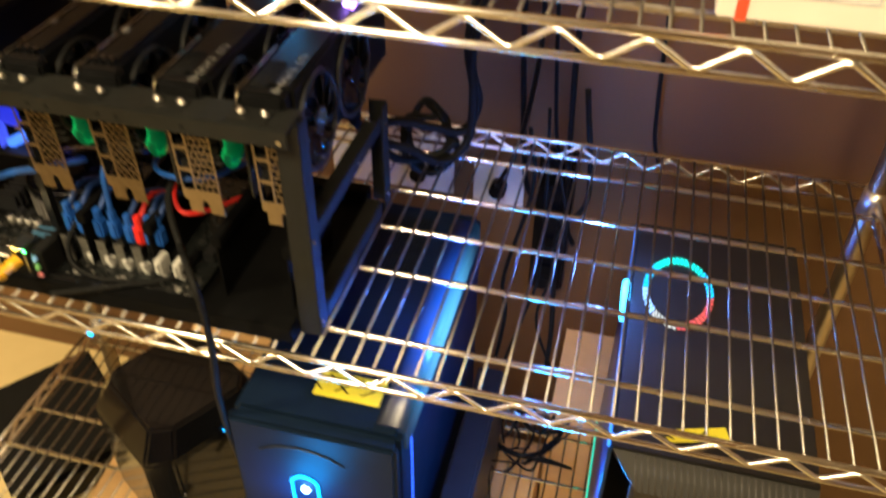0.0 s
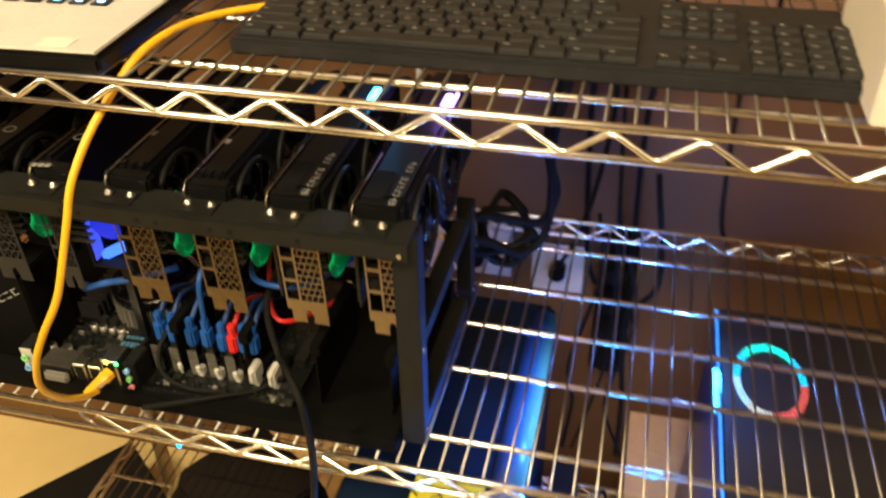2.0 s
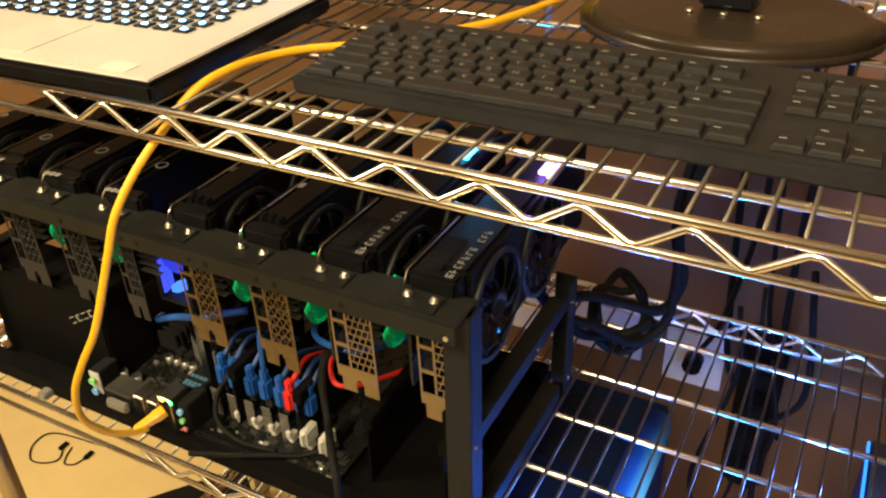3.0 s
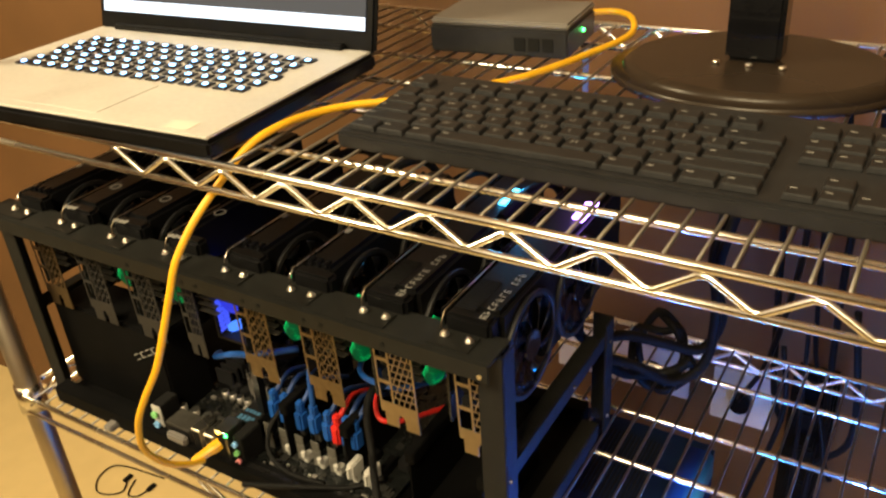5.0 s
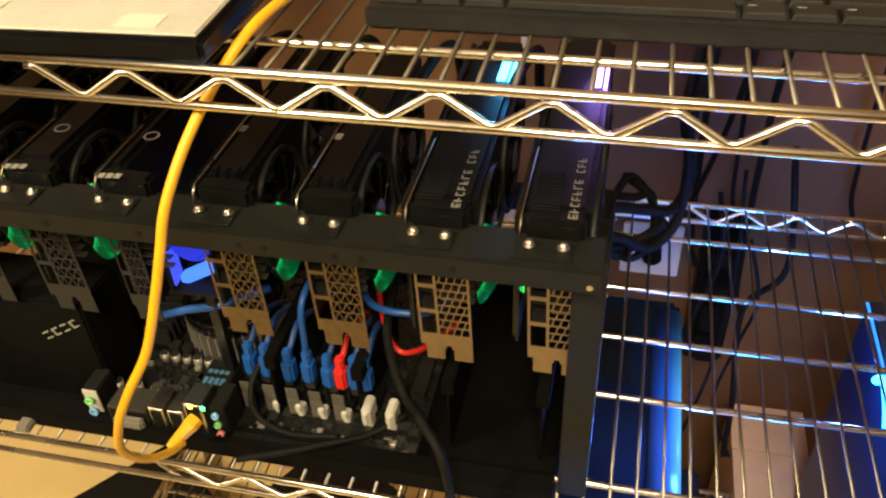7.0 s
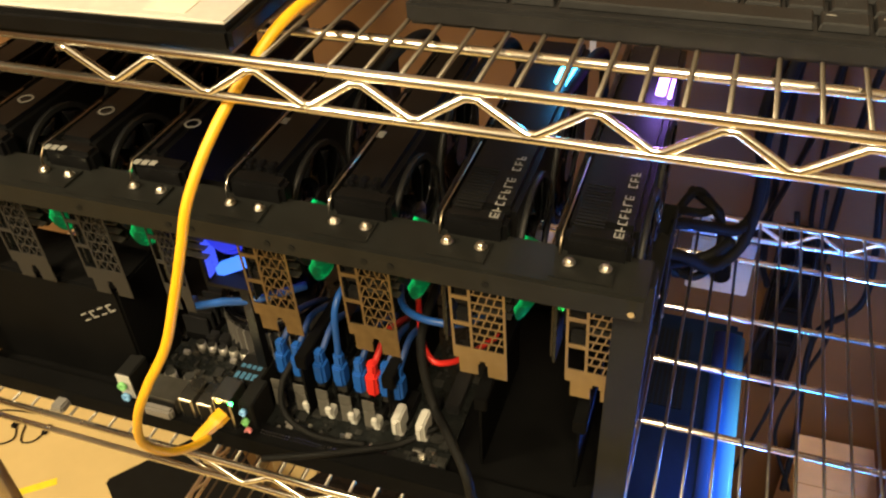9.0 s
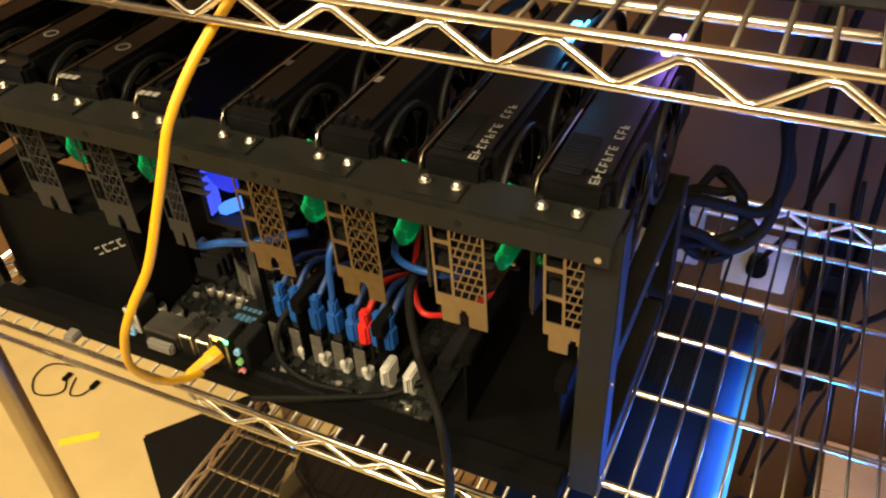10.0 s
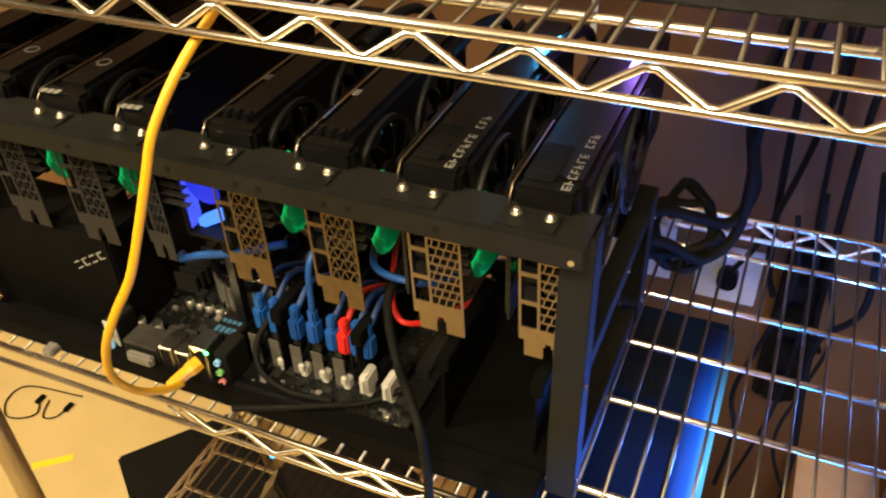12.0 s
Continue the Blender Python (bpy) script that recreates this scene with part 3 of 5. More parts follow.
PORTS = (("video_port", -0.418, 0.036, 0.020, FIN_METAL), ("usb_port", -0.379, 0.013, 0.026, STEEL),
         ("usb_port", -0.362, 0.014, 0.026, STEEL), ("network_port", -0.345, 0.016, 0.038, STEEL))
for nm, x, w, h, mt in PORTS:
    p = one_box(nm, (x, 0.608, 0.0020), (x + w, 0.632, 0.0020 + h), mt, board, 0.0006, "bare metal socket", IO)
    one_box("opening", (x + 0.002, 0.6072, 0.0045), (x + w - 0.002, 0.6079, h - 0.0005), MATT, p, m=IO)
one_box("video_plug_cover", (-0.411, 0.600, 0.006), (-0.384, 0.607, 0.0165), SHADE, board, 0.002, "pale grey plastic socket frame", IO)
audio = one_box("audio_block", (-0.325, 0.612, 0.0020), (-0.312, 0.640, 0.036), MATT, board, 0.001, "black audio jack block", IO)
for k, mt in enumerate((SKYP, GREENP, PINKP)):
    bm = bmesh.new()
    disc(bm, (-0.3105, 0.6195, 0.030 - 0.0110 * k), 0.0030, 0.004, 14, "y", inner=0.0018)
    part("jack", bm, mt, audio)
one_box("ps_block", (-0.432, 0.626, 0.0020), (-0.418, 0.650, 0.034), MATT, board, 0.001)
one_box("socket_plate", (-0.4315, 0.6248, 0.003), (-0.4185, 0.6258, 0.033), PALE, board, 0, "pale socket plate")
for z, mt in ((0.024, GREENP), (0.011, SKYP)):
    bm = bmesh.new()
    disc(bm, (-0.425, 0.620, z), 0.0040, 0.003, 14, "y", inner=0.0022)
    part("round_socket", bm, mt, board)
cover = one_box("chip_cover", (-0.348, 0.634, 0.0020), (-0.322, 0.668, 0.030), MATT, board, 0.001, "black cover with pale blue print", IO)
for k in range(4):
    one_box("print_bar", (-0.345 + 0.005 * k, 0.640, 0.0302), (-0.3415 + 0.005 * k, 0.647, 0.0305), PRINT_BLUE, cover, m=IO)
    one_box("print_bar", (-0.345 + 0.005 * k, 0.652, 0.0302), (-0.3415 + 0.005 * k, 0.656, 0.0305), PRINT_BLUE, cover, m=IO)
random.seed(3)
for k in range(10):
    x, y, r, h = (-0.421 + 0.0187 * k, 0.654, 0.0050, 0.0135) if k < 4 else (-0.398 + 0.0108 * (k - 4), 0.695, 0.0040, 0.0105)
    bm = bmesh.new()
    disc(bm, (x, y, 0.0018), r, h, 16)
    cap = part("capacitor", bm, CAN, board)
    bm = bmesh.new()
    disc(bm, (x, y, 0.0019 + h), r * 0.92, 0.0006, 16)
    part("cap_top", bm, PART, cap, "dark printed top")
for k in range(24):
    x, y = -0.415 + 0.012 * (k % 12) + random.uniform(-0.003, 0.003), 0.664 + 0.024 * (k // 12) + random.uniform(-0.003, 0.003)
    one_box("small_part", (x, y, 0.0018), (x + 0.006, y + 0.004, 0.006), random.choice((MATT, SHADE, PART, FIN_METAL)), board, 0.0005)
for k in range(6):
    one_box("choke", (-0.40 + 0.0135 * k, 0.704, 0.0018), (-0.390 + 0.0135 * k, 0.714, 0.011), DARKGREY, board, 0.001)
# thin tube added as the highlight along the black tray's rounded edge
one_tube("tray_edge_highlight", [(-0.405, 0.6175, -0.004), (-0.30, 0.6185, -0.004), (-0.180, 0.6215, -0.004), (-0.162, 0.6250, -0.004), (-0.1545, 0.640, -0.004), (-0.1550, 0.72, -0.004)], 0.0016, BRACKET_SHADED, board, "thin metal line for the shine on the tray edge")
cooler = thing("cpu_cooler", (-0.356, 0.742, BZ + 0.0020), "round black processor cooler with bright rim", "cooler")
bm = bmesh.new()
disc(bm, (0, 0, 0), 0.040, 0.030, 32)
sinkc = part("heat_sink", bm, DARKGREY, cooler)
bm = bmesh.new()
box(bm, (0.0402, -0.0008, 0.002), (0.047, 0.0008, 0.032))
FIN = mesh_of("fin", bm, SHADE)
for k in range(36):
    shared("fin", FIN, sinkc, (0, 0, 0)).rotation_euler = (0, 0, 2 * math.pi * k / 36)
bm = bmesh.new()
disc(bm, (0, 0, 0.034), 0.046, 0.012, 32, inner=0.042)
part("fan_rim", bm, GLOSS, cooler)
bm = bmesh.new()
disc(bm, (0, 0, 0.0462), 0.0462, 0.0006, 40, inner=0.0455)
part("bright_rim", bm, STEEL, cooler, "thin bright rim")
bm = bmesh.new()
disc(bm, (0, 0, 0.036), 0.014, 0.010, 20)
hub = part("fan_hub", bm, BLACK, cooler)
bm = blade_mesh(0.040, 0.009)
bmesh.ops.transform(bm, matrix=Matrix.Rotation(radians(-90), 4, "Y"), verts=bm.verts)
CBLADE = mesh_of("blade", bm, BLACK)
for k in range(7):
    shared("blade", CBLADE, hub, (0, 0, 0.036)).rotation_euler = (0, 0, 2 * math.pi * k / 7)
# slots, riser boards and their plugs
SLOT_X = [-0.2945 + 0.0200 * k for k in range(7)]
PLUGS = ((-0.0020, 0.0120), (0.0115,), (0.0085,), (0.0055, 0.0165), (0.0080, 0.0175))
bm = bmesh.new()
box(bm, (-0.0036, 0, 0), (0.0036, 0.030, 0.0110), None, 0.0006)
SLOT = mesh_of("slot", bm, BLACK)
bm = bmesh.new()
box(bm, (-0.0030, -0.009, 0), (0.0030, 0.0, 0.0105), None, 0.001)
box(bm, (-0.0026, -0.012, 0.008), (0.0026, -0.008, 0.0155), None, 0.0008)
LATCH = mesh_of("slot_latch", bm, PALE)
for k, x in enumerate(SLOT_X):
    shared("slot", SLOT, board, (x, 0.666, 0.0018))
    if k > 0:
        shared("slot_latch", LATCH, board, (x, 0.665, 0.0018))
RISER_LABEL = "small riser board with an upright plug, standing in a motherboard slot"
for k, x in enumerate(SLOT_X[:5]):
    r = thing("riser_board", (x + BX, 0.669 + BY, BZ + 0.0130), RISER_LABEL, "circuit board", "riser boards in the slots")
    one_box("circuit_board", (-0.0008, 0.0, 0.0), (0.0008, 0.028, 0.022), PCB, r)
    one_box("retainer", (-0.0100, -0.0125, -0.010), (0.0005, -0.0112, 0.0215), SMOKE, r, 0.0004, "smoky clear plastic slot lever")
    one_box("socket", (0.0010, 0.003, 0.006), (0.0095, 0.016, 0.028), FIN_METAL, r, 0.0006)
    for j, dx in enumerate(PLUGS[k]):
        mt = REDP if k == 3 and j == 1 else BLUEP
        z0 = 0.022 - 0.002 * (k % 2)
        bm = bmesh.new()
        box(bm, (dx - 0.0050, -0.006, z0), (dx + 0.0050, 0.007, z0 + 0.022), None, 0.0022)
        box(bm, (dx - 0.0036, -0.003, z0 + 0.021), (dx + 0.0036, 0.005, z0 + 0.033), None, 0.0016)
        plug = part("plug", bm, mt, r, "red cable plug" if mt is REDP else "blue cable plug")
        up = 0.082 if k == 2 else 0.037
        one_tube("cable", [(dx, 0.001, z0 + 0.031), (dx + 0.001, 0.005, z0 + up - 0.008), (dx + 0.002, 0.026, z0 + up + 0.002), (dx + 0.001, 0.055, z0 + up - 0.012), (dx - 0.004, 0.085, z0 + up - 0.035)],
                 0.0027, mt if mt is REDP or k == 2 else SHADED_BLUE, plug)
for x in SLOT_X[5:]:
    bm = bmesh.new()
    box(bm, (-0.0038, -0.014, 0.0), (0.0038, 0.005, 0.018), Matrix.Translation((x, 0.664, 0.0100)), 0.0015)
    box(bm, (-0.0014, -0.0165, 0.004), (0.0014, -0.0140, 0.016), Matrix.Translation((x, 0.664, 0.0100)))
    part("slot_end", bm, PALE, board, "upright white slot end")
one_box("power_socket", (-0.168, 0.690, 0.0018), (-0.156, 0.735, 0.012), DARKGREY, board, 0.001, "grey power socket")
for k in range(4):
    one_box("memory_slot", (-0.270 + 0.010 * k, 0.72, 0.0018), (-0.264 + 0.010 * k, 0.842, 0.012), BLACK, board)
for k in range(26):
    bm = bmesh.new()
    x, y = random.uniform(-0.30, -0.16), random.uniform(0.622, 0.648)
    box(bm, (x, y, 0.0018), (x + random.uniform(0.002, 0.006), y + random.uniform(0.0015, 0.004), random.uniform(0.003, 0.0055)))
    part("chip", bm, random.choice((SHADE, MATT, STEEL)), board)
for x, mt in ((-0.3315, AMBER_LED), (-0.3205, GREEN_LED)):
    one_box("indicator_light", (x, 0.6194, 0.0375), (x + 0.003, 0.6209, 0.0402), mt, board, 0, "lit indicator diode")
one_box("indicator_light", (-0.0755, 0.675, 0.152), (-0.0715, 0.677, 0.156), GREEN_LED, board, 0, "lit green diode")

CHIPS = bmesh.new()
random.seed(21)
for k in range(420):
    x, y = random.uniform(-0.428, -0.156), random.uniform(0.622, 0.84)
    if -0.385 < x < -0.29 and 0.69 < y < 0.80:
        continue
    w, d, h = random.choice(((0.0016, 0.0010, 0.0008), (0.0030, 0.0018, 0.0012), (0.0050, 0.0050, 0.0012), (0.0024, 0.0060, 0.0030), (0.0080, 0.0080, 0.0014)))
    box(CHIPS, (x, y, 0.0018), (x + w, y + d, 0.0018 + h))
tagged(part("component_field", CHIPS, PART, board, "tiny soldered parts"), kind="stuff")
PINS = bmesh.new()
for k in range(60):
    x, y = -0.300 + 0.0026 * (k % 30), 0.6225 + 0.0026 * (k // 30)
    box(PINS, (x, y, 0.0018), (x + 0.0008, y + 0.0008, 0.0085))
tagged(part("pin_header", PINS, STEEL, board, "rows of small bright pins"), kind="stuff")
for k in range(3):
    one_box("chip_package", (-0.262 + 0.034 * k, 0.628, 0.0019), (-0.248 + 0.034 * k, 0.640, 0.0042), MATT, board, 0.0004)
sink = thing("heat_sink", (-0.420, 0.702, BZ + 0.0020), "finned black heat sink beside the processor cooler", "heat sink")
one_box("base", (-0.012, 0.0, 0.0), (0.012, 0.10, 0.006), BLACK, sink)
for k in range(12):
    one_box("fin", (-0.012, 0.002 + 0.0083 * k, 0.0062), (0.012, 0.0045 + 0.0083 * k, 0.026), DARKGREY, sink)
for k in range(2):
    stick = thing("memory_module", (-0.2775 + 0.020 * k, 0.719, BZ + 0.0122), "black memory module standing in its slot", "memory", "memory modules")
    one_box("circuit_board", (-0.0007, 0.0, 0.0), (0.0007, 0.118, 0.028), PCB, stick)
    one_box("heat_spreader", (0.0009, 0.004, 0.006), (0.0030, 0.114, 0.030), BLACK, stick)
tagged(one_tube("power_cable", [(-0.305, 0.70, BZ + 0.065), (-0.298, 0.672, BZ + 0.052), (-0.303, 0.650, BZ + 0.034), (-0.295, 0.636, BZ + 0.016), (-0.265, 0.628, BZ + 0.010), (-0.225, 0.632, BZ + 0.010)], 0.0026, SLEEVE, n=10),
       "black sleeved cable bent down onto the motherboard", "cable")
for k in range(4):
    x = -0.117 - CARD_PITCH * k
    tagged(one_tube("power_cable", [(x, 0.80, RZ1 + 0.010), (x + 0.010, 0.84, RZ1 + 0.020), (x + 0.014, 0.885, RZ1 + 0.006), (x + 0.010, 0.93, RZ1 - 0.05), (x + 0.020, 0.94, RZ1 - 0.12)], 0.0045, MATT, n=8),
           "black card power cable bending down behind the rig", "cable", "card power cables")

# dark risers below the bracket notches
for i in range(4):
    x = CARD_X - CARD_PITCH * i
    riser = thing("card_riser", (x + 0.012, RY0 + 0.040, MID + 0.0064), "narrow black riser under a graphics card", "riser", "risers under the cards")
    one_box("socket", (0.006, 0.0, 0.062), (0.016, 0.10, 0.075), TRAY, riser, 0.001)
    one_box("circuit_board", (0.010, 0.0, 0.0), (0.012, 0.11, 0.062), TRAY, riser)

# blue fan between the cards
fan = thing("case_fan", (-0.330, 0.655, BZ + 0.165), "small fan lit bright blue from inside", "fan")
bm = bmesh.new()
box(bm, (-0.023, 0, -0.040), (-0.020, 0.025, 0.040))
box(bm, (0.020, 0, -0.040), (0.023, 0.025, 0.040))
box(bm, (-0.020, 0, 0.037), (0.020, 0.025, 0.040))
box(bm, (-0.020, 0, -0.040), (0.020, 0.025, -0.037))
part("frame", bm, BLACK, fan)
bm = bmesh.new()
disc(bm, (0.002, 0.002, 0.010), 0.0165, 0.016, 28, "y", r2=0.013)
disc(bm, (0.002, 0.000, 0.010), 0.0120, 0.002, 24, "y", r2=0.0145)
part("hub", bm, HUB_GLOW, fan)
bm = bmesh.new()
for k in range(13):
    for j in range(2):
        box(bm, (-0.0197, 0.002 + 0.007 * j, -0.034 + 0.0052 * k), (-0.0185, 0.0080 + 0.007 * j, -0.0298 + 0.0052 * k))
part("lit_mesh", bm, SIDE_GLOW, fan, "violet-blue lit inner side")
for p0, p1, h in (((-0.0185, -0.033), (0.0195, -0.015), 0.0075), ((0.013, 0.018), (0.0195, 0.034), 0.004)):
    bm = bmesh.new()
    v = [bm.verts.new((x, y, z + s)) for y in (0.010, 0.018) for (x, z), s in ((p0, -h), (p1, -h * 0.5), (p1, h * 0.8), (p0, h * 0.3))]
    for f in ((0, 1, 2, 3), (7, 6, 5, 4), (0, 4, 5, 1), (1, 5, 6, 2), (2, 6, 7, 3), (3, 7, 4, 0)):
        bm.faces.new([v[i] for i in f])
    part("lit_strut", bm, STRUT_GLOW, fan, "bright blue lit strut")
for k in range(5):
    a0 = 0.3 + 2 * math.pi * k / 5
    bm = bmesh.new()
    v = [bm.verts.new((max(-0.0183, min(0.0195, 0.004 + r * math.cos(a0 + t))), y + 0.012, max(-0.0365, min(0.0365, 0.012 + r * math.sin(a0 + t)))))
         for y in (0.0075, 0.009) for r, t in ((0.015, -0.2), (0.034, -0.1), (0.036, 0.5), (0.015, 0.4))]
    for f in ((0, 1, 2, 3), (7, 6, 5, 4), (0, 4, 5, 1), (1, 5, 6, 2), (2, 6, 7, 3), (3, 7, 4, 0)):
        bm.faces.new([v[i] for i in f])
    part("blade", bm, GLOSS, fan)
one_box("fan_strut", (-0.004, 0.012, -0.160), (0.004, 0.02, -0.040), BLACK, fan)

# power supplies
for k, (x0, x1, lab) in enumerate(((-0.595, -0.448, "black power supply unit with printed front plate"),)):
    ps = thing("power_supply", (0, 0, MID + 0.0064), lab, "power supply")
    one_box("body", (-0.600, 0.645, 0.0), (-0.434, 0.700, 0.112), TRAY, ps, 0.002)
    for j in range(4):
        bm = bmesh.new()
        m = Matrix.Translation((-0.476 + 0.0100 * j, 0.6445, 0.070 + 0.0058 * j)) @ Matrix.Rotation(radians(-30), 4, "Y") @ Matrix.Scale(1.25, 4)
        box(bm, (0, -0.0004, 0), (0.0055, 0.0003, 0.0010), m)
        box(bm, (0, -0.0004, 0.0050), (0.0055, 0.0003, 0.0060), m)
        if j % 2:
            box(bm, (0, -0.0004, 0.0010), (0.0010, 0.0003, 0.0050), m)
        part("print_bar", bm, LEGEND, ps)

# cables on the rig
tagged(one_tube("power_cable", [(-0.195, 0.75, BZ + 0.105), (-0.190, 0.69, BZ + 0.105), (-0.184, 0.660, BZ + 0.097), (-0.170, 0.642, BZ + 0.064), (-0.150, 0.617, BZ + 0.066),
                                (-0.128, 0.592, BZ + 0.054), (-0.122, 0.586, BZ - 0.005), (-0.128, 0.586, BZ - 0.09), (-0.130, 0.60, BZ - 0.20), (-0.16, 0.66, BZ - 0.30)], 0.0036, SLEEVE, n=10),
       "black sleeved power cable hanging over the shelf edge", "cable")
tagged(one_tube("power_cable", [(-0.30, 0.600, BZ + 0.004), (-0.26, 0.611, BZ + 0.010), (-0.225, 0.625, BZ + 0.012), (-0.20, 0.640, BZ + 0.010), (-0.175, 0.66, BZ + 0.016)], 0.0028, SLEEVE, n=10),
       "black sleeved cable lying on the motherboard", "cable")
tagged(one_tube("signal_cable", [(-0.400, 0.690, BZ + 0.068), (-0.385, 0.672, BZ + 0.080), (-0.355, 0.668, BZ + 0.095), (-0.325, 0.672, BZ + 0.102), (-0.295, 0.70, BZ + 0.100)], 0.0034, BLUEP, n=8), "blue riser cable behind the card brackets", "cable")
tagged(one_tube("signal_cable", [(-0.225, 0.730, BZ + 0.112), (-0.203, 0.680, BZ + 0.118), (-0.171, 0.672, BZ + 0.118), (-0.150, 0.690, BZ + 0.112), (-0.125, 0.76, BZ + 0.100)], 0.0028, BLUEP, n=8), "blue riser cable behind the card brackets", "cable")
tagged(one_tube("signal_cable", [(-0.225, 0.76, BZ + 0.090), (-0.190, 0.680, BZ + 0.083), (-0.167, 0.676, BZ + 0.075), (-0.135, 0.74, BZ + 0.062)], 0.0024, REDP, n=8), "red flat data cable behind the card brackets", "cable")
random.seed(8)
BUNDLE = []
for k in range(2):
    a0, turns = 0.9 * k, 1.05 + 0.12 * k
    BUNDLE.append([(-0.012 + (random.uniform(0.024, 0.040)) * math.cos(a0 + 2 * math.pi * turns * j / 9), 0.965 + 0.006 * k + 0.010 * math.sin(2.1 * j + k),
                    0.832 + (random.uniform(0.034, 0.054)) * math.sin(a0 + 2 * math.pi * turns * j / 9)) for j in range(10)])
BUNDLE += [[(-0.055, 0.86, 0.905), (-0.030, 0.90, 0.895), (0.000, 0.94, 0.868), (0.030, 0.97, 0.850), (0.045, 0.99, 0.880), (0.036, 0.985, 0.940), (0.050, 1.00, 1.03), (0.065, 1.02, 1.15)],
           [(-0.060, 0.86, 0.890), (-0.020, 0.90, 0.860), (0.010, 0.94, 0.820), (0.036, 0.97, 0.835), (0.040, 0.98, 0.900), (0.030, 0.99, 0.960), (0.042, 1.01, 1.05), (0.052, 1.03, 1.15)],
           [(-0.070, 0.86, 0.915), (-0.045, 0.91, 0.840), (-0.025, 0.94, 0.818), (0.005, 0.955, 0.822), (0.025, 0.96, 0.842)]]
for k, pts in enumerate(BUNDLE):
    tagged(one_tube("mains_cable", pts, 0.0056 if k > 1 else 0.0044, MATT, n=10, steps=8), "thick black power cord looped behind the rig", "cable", "cords behind the rig")
tagged(one_tube("mains_cable", [(0.08, 1.03, 1.13), (0.10, 1.12, 0.94), (0.07, 1.20, 0.70), (0.032, 1.235, 0.585)], 0.004, BLACK), "thin black cord running down to the wall plate", "cable")

# yellow network cable
net = thing("network_cable", (-0.335, 0.60, BZ), "yellow network cable looping from the board up to the router", "cable")
NET = [(-0.3375, 0.592, 0.852), (-0.340, 0.575, 0.860), (-0.345, 0.556, 0.876), (-0.346, 0.541, 0.905), (-0.333, 0.535, 0.943), (-0.318, 0.538, 0.974), (-0.299, 0.544, 1.008), (-0.287, 0.553, 1.047),
       (-0.280, 0.561, 1.076), (-0.275, 0.570, 1.101), (-0.267, 0.588, 1.127), (-0.257, 0.610, 1.150), (-0.240, 0.632, 1.176), (-0.232, 0.662, 1.183), (-0.225, 0.697, 1.182), (-0.209, 0.721, 1.182),
       (-0.180, 0.748, 1.181), (-0.158, 0.775, 1.180), (-0.136, 0.802, 1.180), (-0.106, 0.844, 1.181), (-0.080, 0.919, 1.182), (-0.066, 0.975, 1.184), (-0.078, 1.015, 1.188), (-0.100, 1.030, 1.190), (-0.125, 1.020, 1.190)]
one_tube("jacket", [Vector(p) - Vector((-0.335, 0.60, BZ)) for p in NET], 0.0031, YELLOW, net, n=12)
bm = bmesh.new()
rows = []
for d, w, h in ((0.0, 0.0058, 0.0046), (0.008, 0.0060, 0.0048), (0.012, 0.0050, 0.0042), (0.026, 0.0040, 0.0038), (0.030, 0.0034, 0.0034)):
    m = Matrix.Translation(Vector((-0.334, 0.612, 0.8585)) - Vector((-0.335, 0.60, BZ))) @ Matrix.Rotation(radians(-23), 4, "Z") @ Matrix.Rotation(radians(13), 4, "X")
    rows.append([bm.verts.new(m @ Vector((a * w, -d, b * h))) for a, b in ((-1, -0.6), (-0.6, -1), (0.6, -1), (1, -0.6), (1, 0.6), (0.6, 1), (-0.6, 1), (-1, 0.6))])
for p, q in zip(rows, rows[1:]):
    for k in range(8):
        bm.faces.new((p[k], p[(k + 1) % 8], q[(k + 1) % 8], q[k]))
bm.faces.new(rows[0])
bm.faces.new(rows[-1][::-1])
part("plug", bm, YELLOW, net, "yellow plug boot")

# ---- on the top shelf ----
laptop = thing("laptop", (-0.431, 0.706, TOP), "open silver laptop with a lit keyboard", "laptop", turn=2.5)
laptop.scale = (1, 0.90, 1)
one_box("base", (-0.180, -0.127, 0.0), (0.180, 0.125, 0.014), BLACK, laptop, 0.003)
one_box("palm_rest", (-0.177, -0.124, 0.0142), (0.177, 0.122, 0.0165), SILVER, laptop, 0.001, "silver deck")
one_box("sticker", (0.128, -0.118, 0.0167), (0.152, -0.100, 0.0170), PAPER, laptop)
one_box("touchpad", (-0.055, -0.112, 0.0167), (0.050, -0.035, 0.0170), SILVER, laptop)
bm = bmesh.new()
box(bm, (-0.0070, -0.0070, 0), (0.0070, 0.0070, 0.0016), None, 0.0006)
LAPKEY = mesh_of("key", bm, DARKGREY)
bm = bmesh.new()
box(bm, (-0.0021, -0.0018, 0.0017), (0.0021, 0.0022, 0.0020))
LAPLIT = mesh_of("lit_legend", bm, KEY_GLOW)
for r in range(6):
    for k in range(15):
        x, y = -0.143 + k * 0.0195 + (0.004 * (r % 3)), -0.020 + r * 0.0185
        if x < 0.160:
            shared("lit_legend", LAPLIT, shared("key", LAPKEY, laptop, (x, y, 0.0167)), (0, 0, 0))
lid = one_box("lid", (-0.180, 0.0, 0.0), (0.180, 0.008, 0.235), BLACK, laptop, 0.003)
lid.location, lid.rotation_euler = (0, 0.122, 0.014), (radians(-16), 0, 0)
one_box("screen", (-0.170, -0.0012, 0.020), (0.170, -0.0004, 0.225), SCREEN_DARK, lid, 0, "lit display")
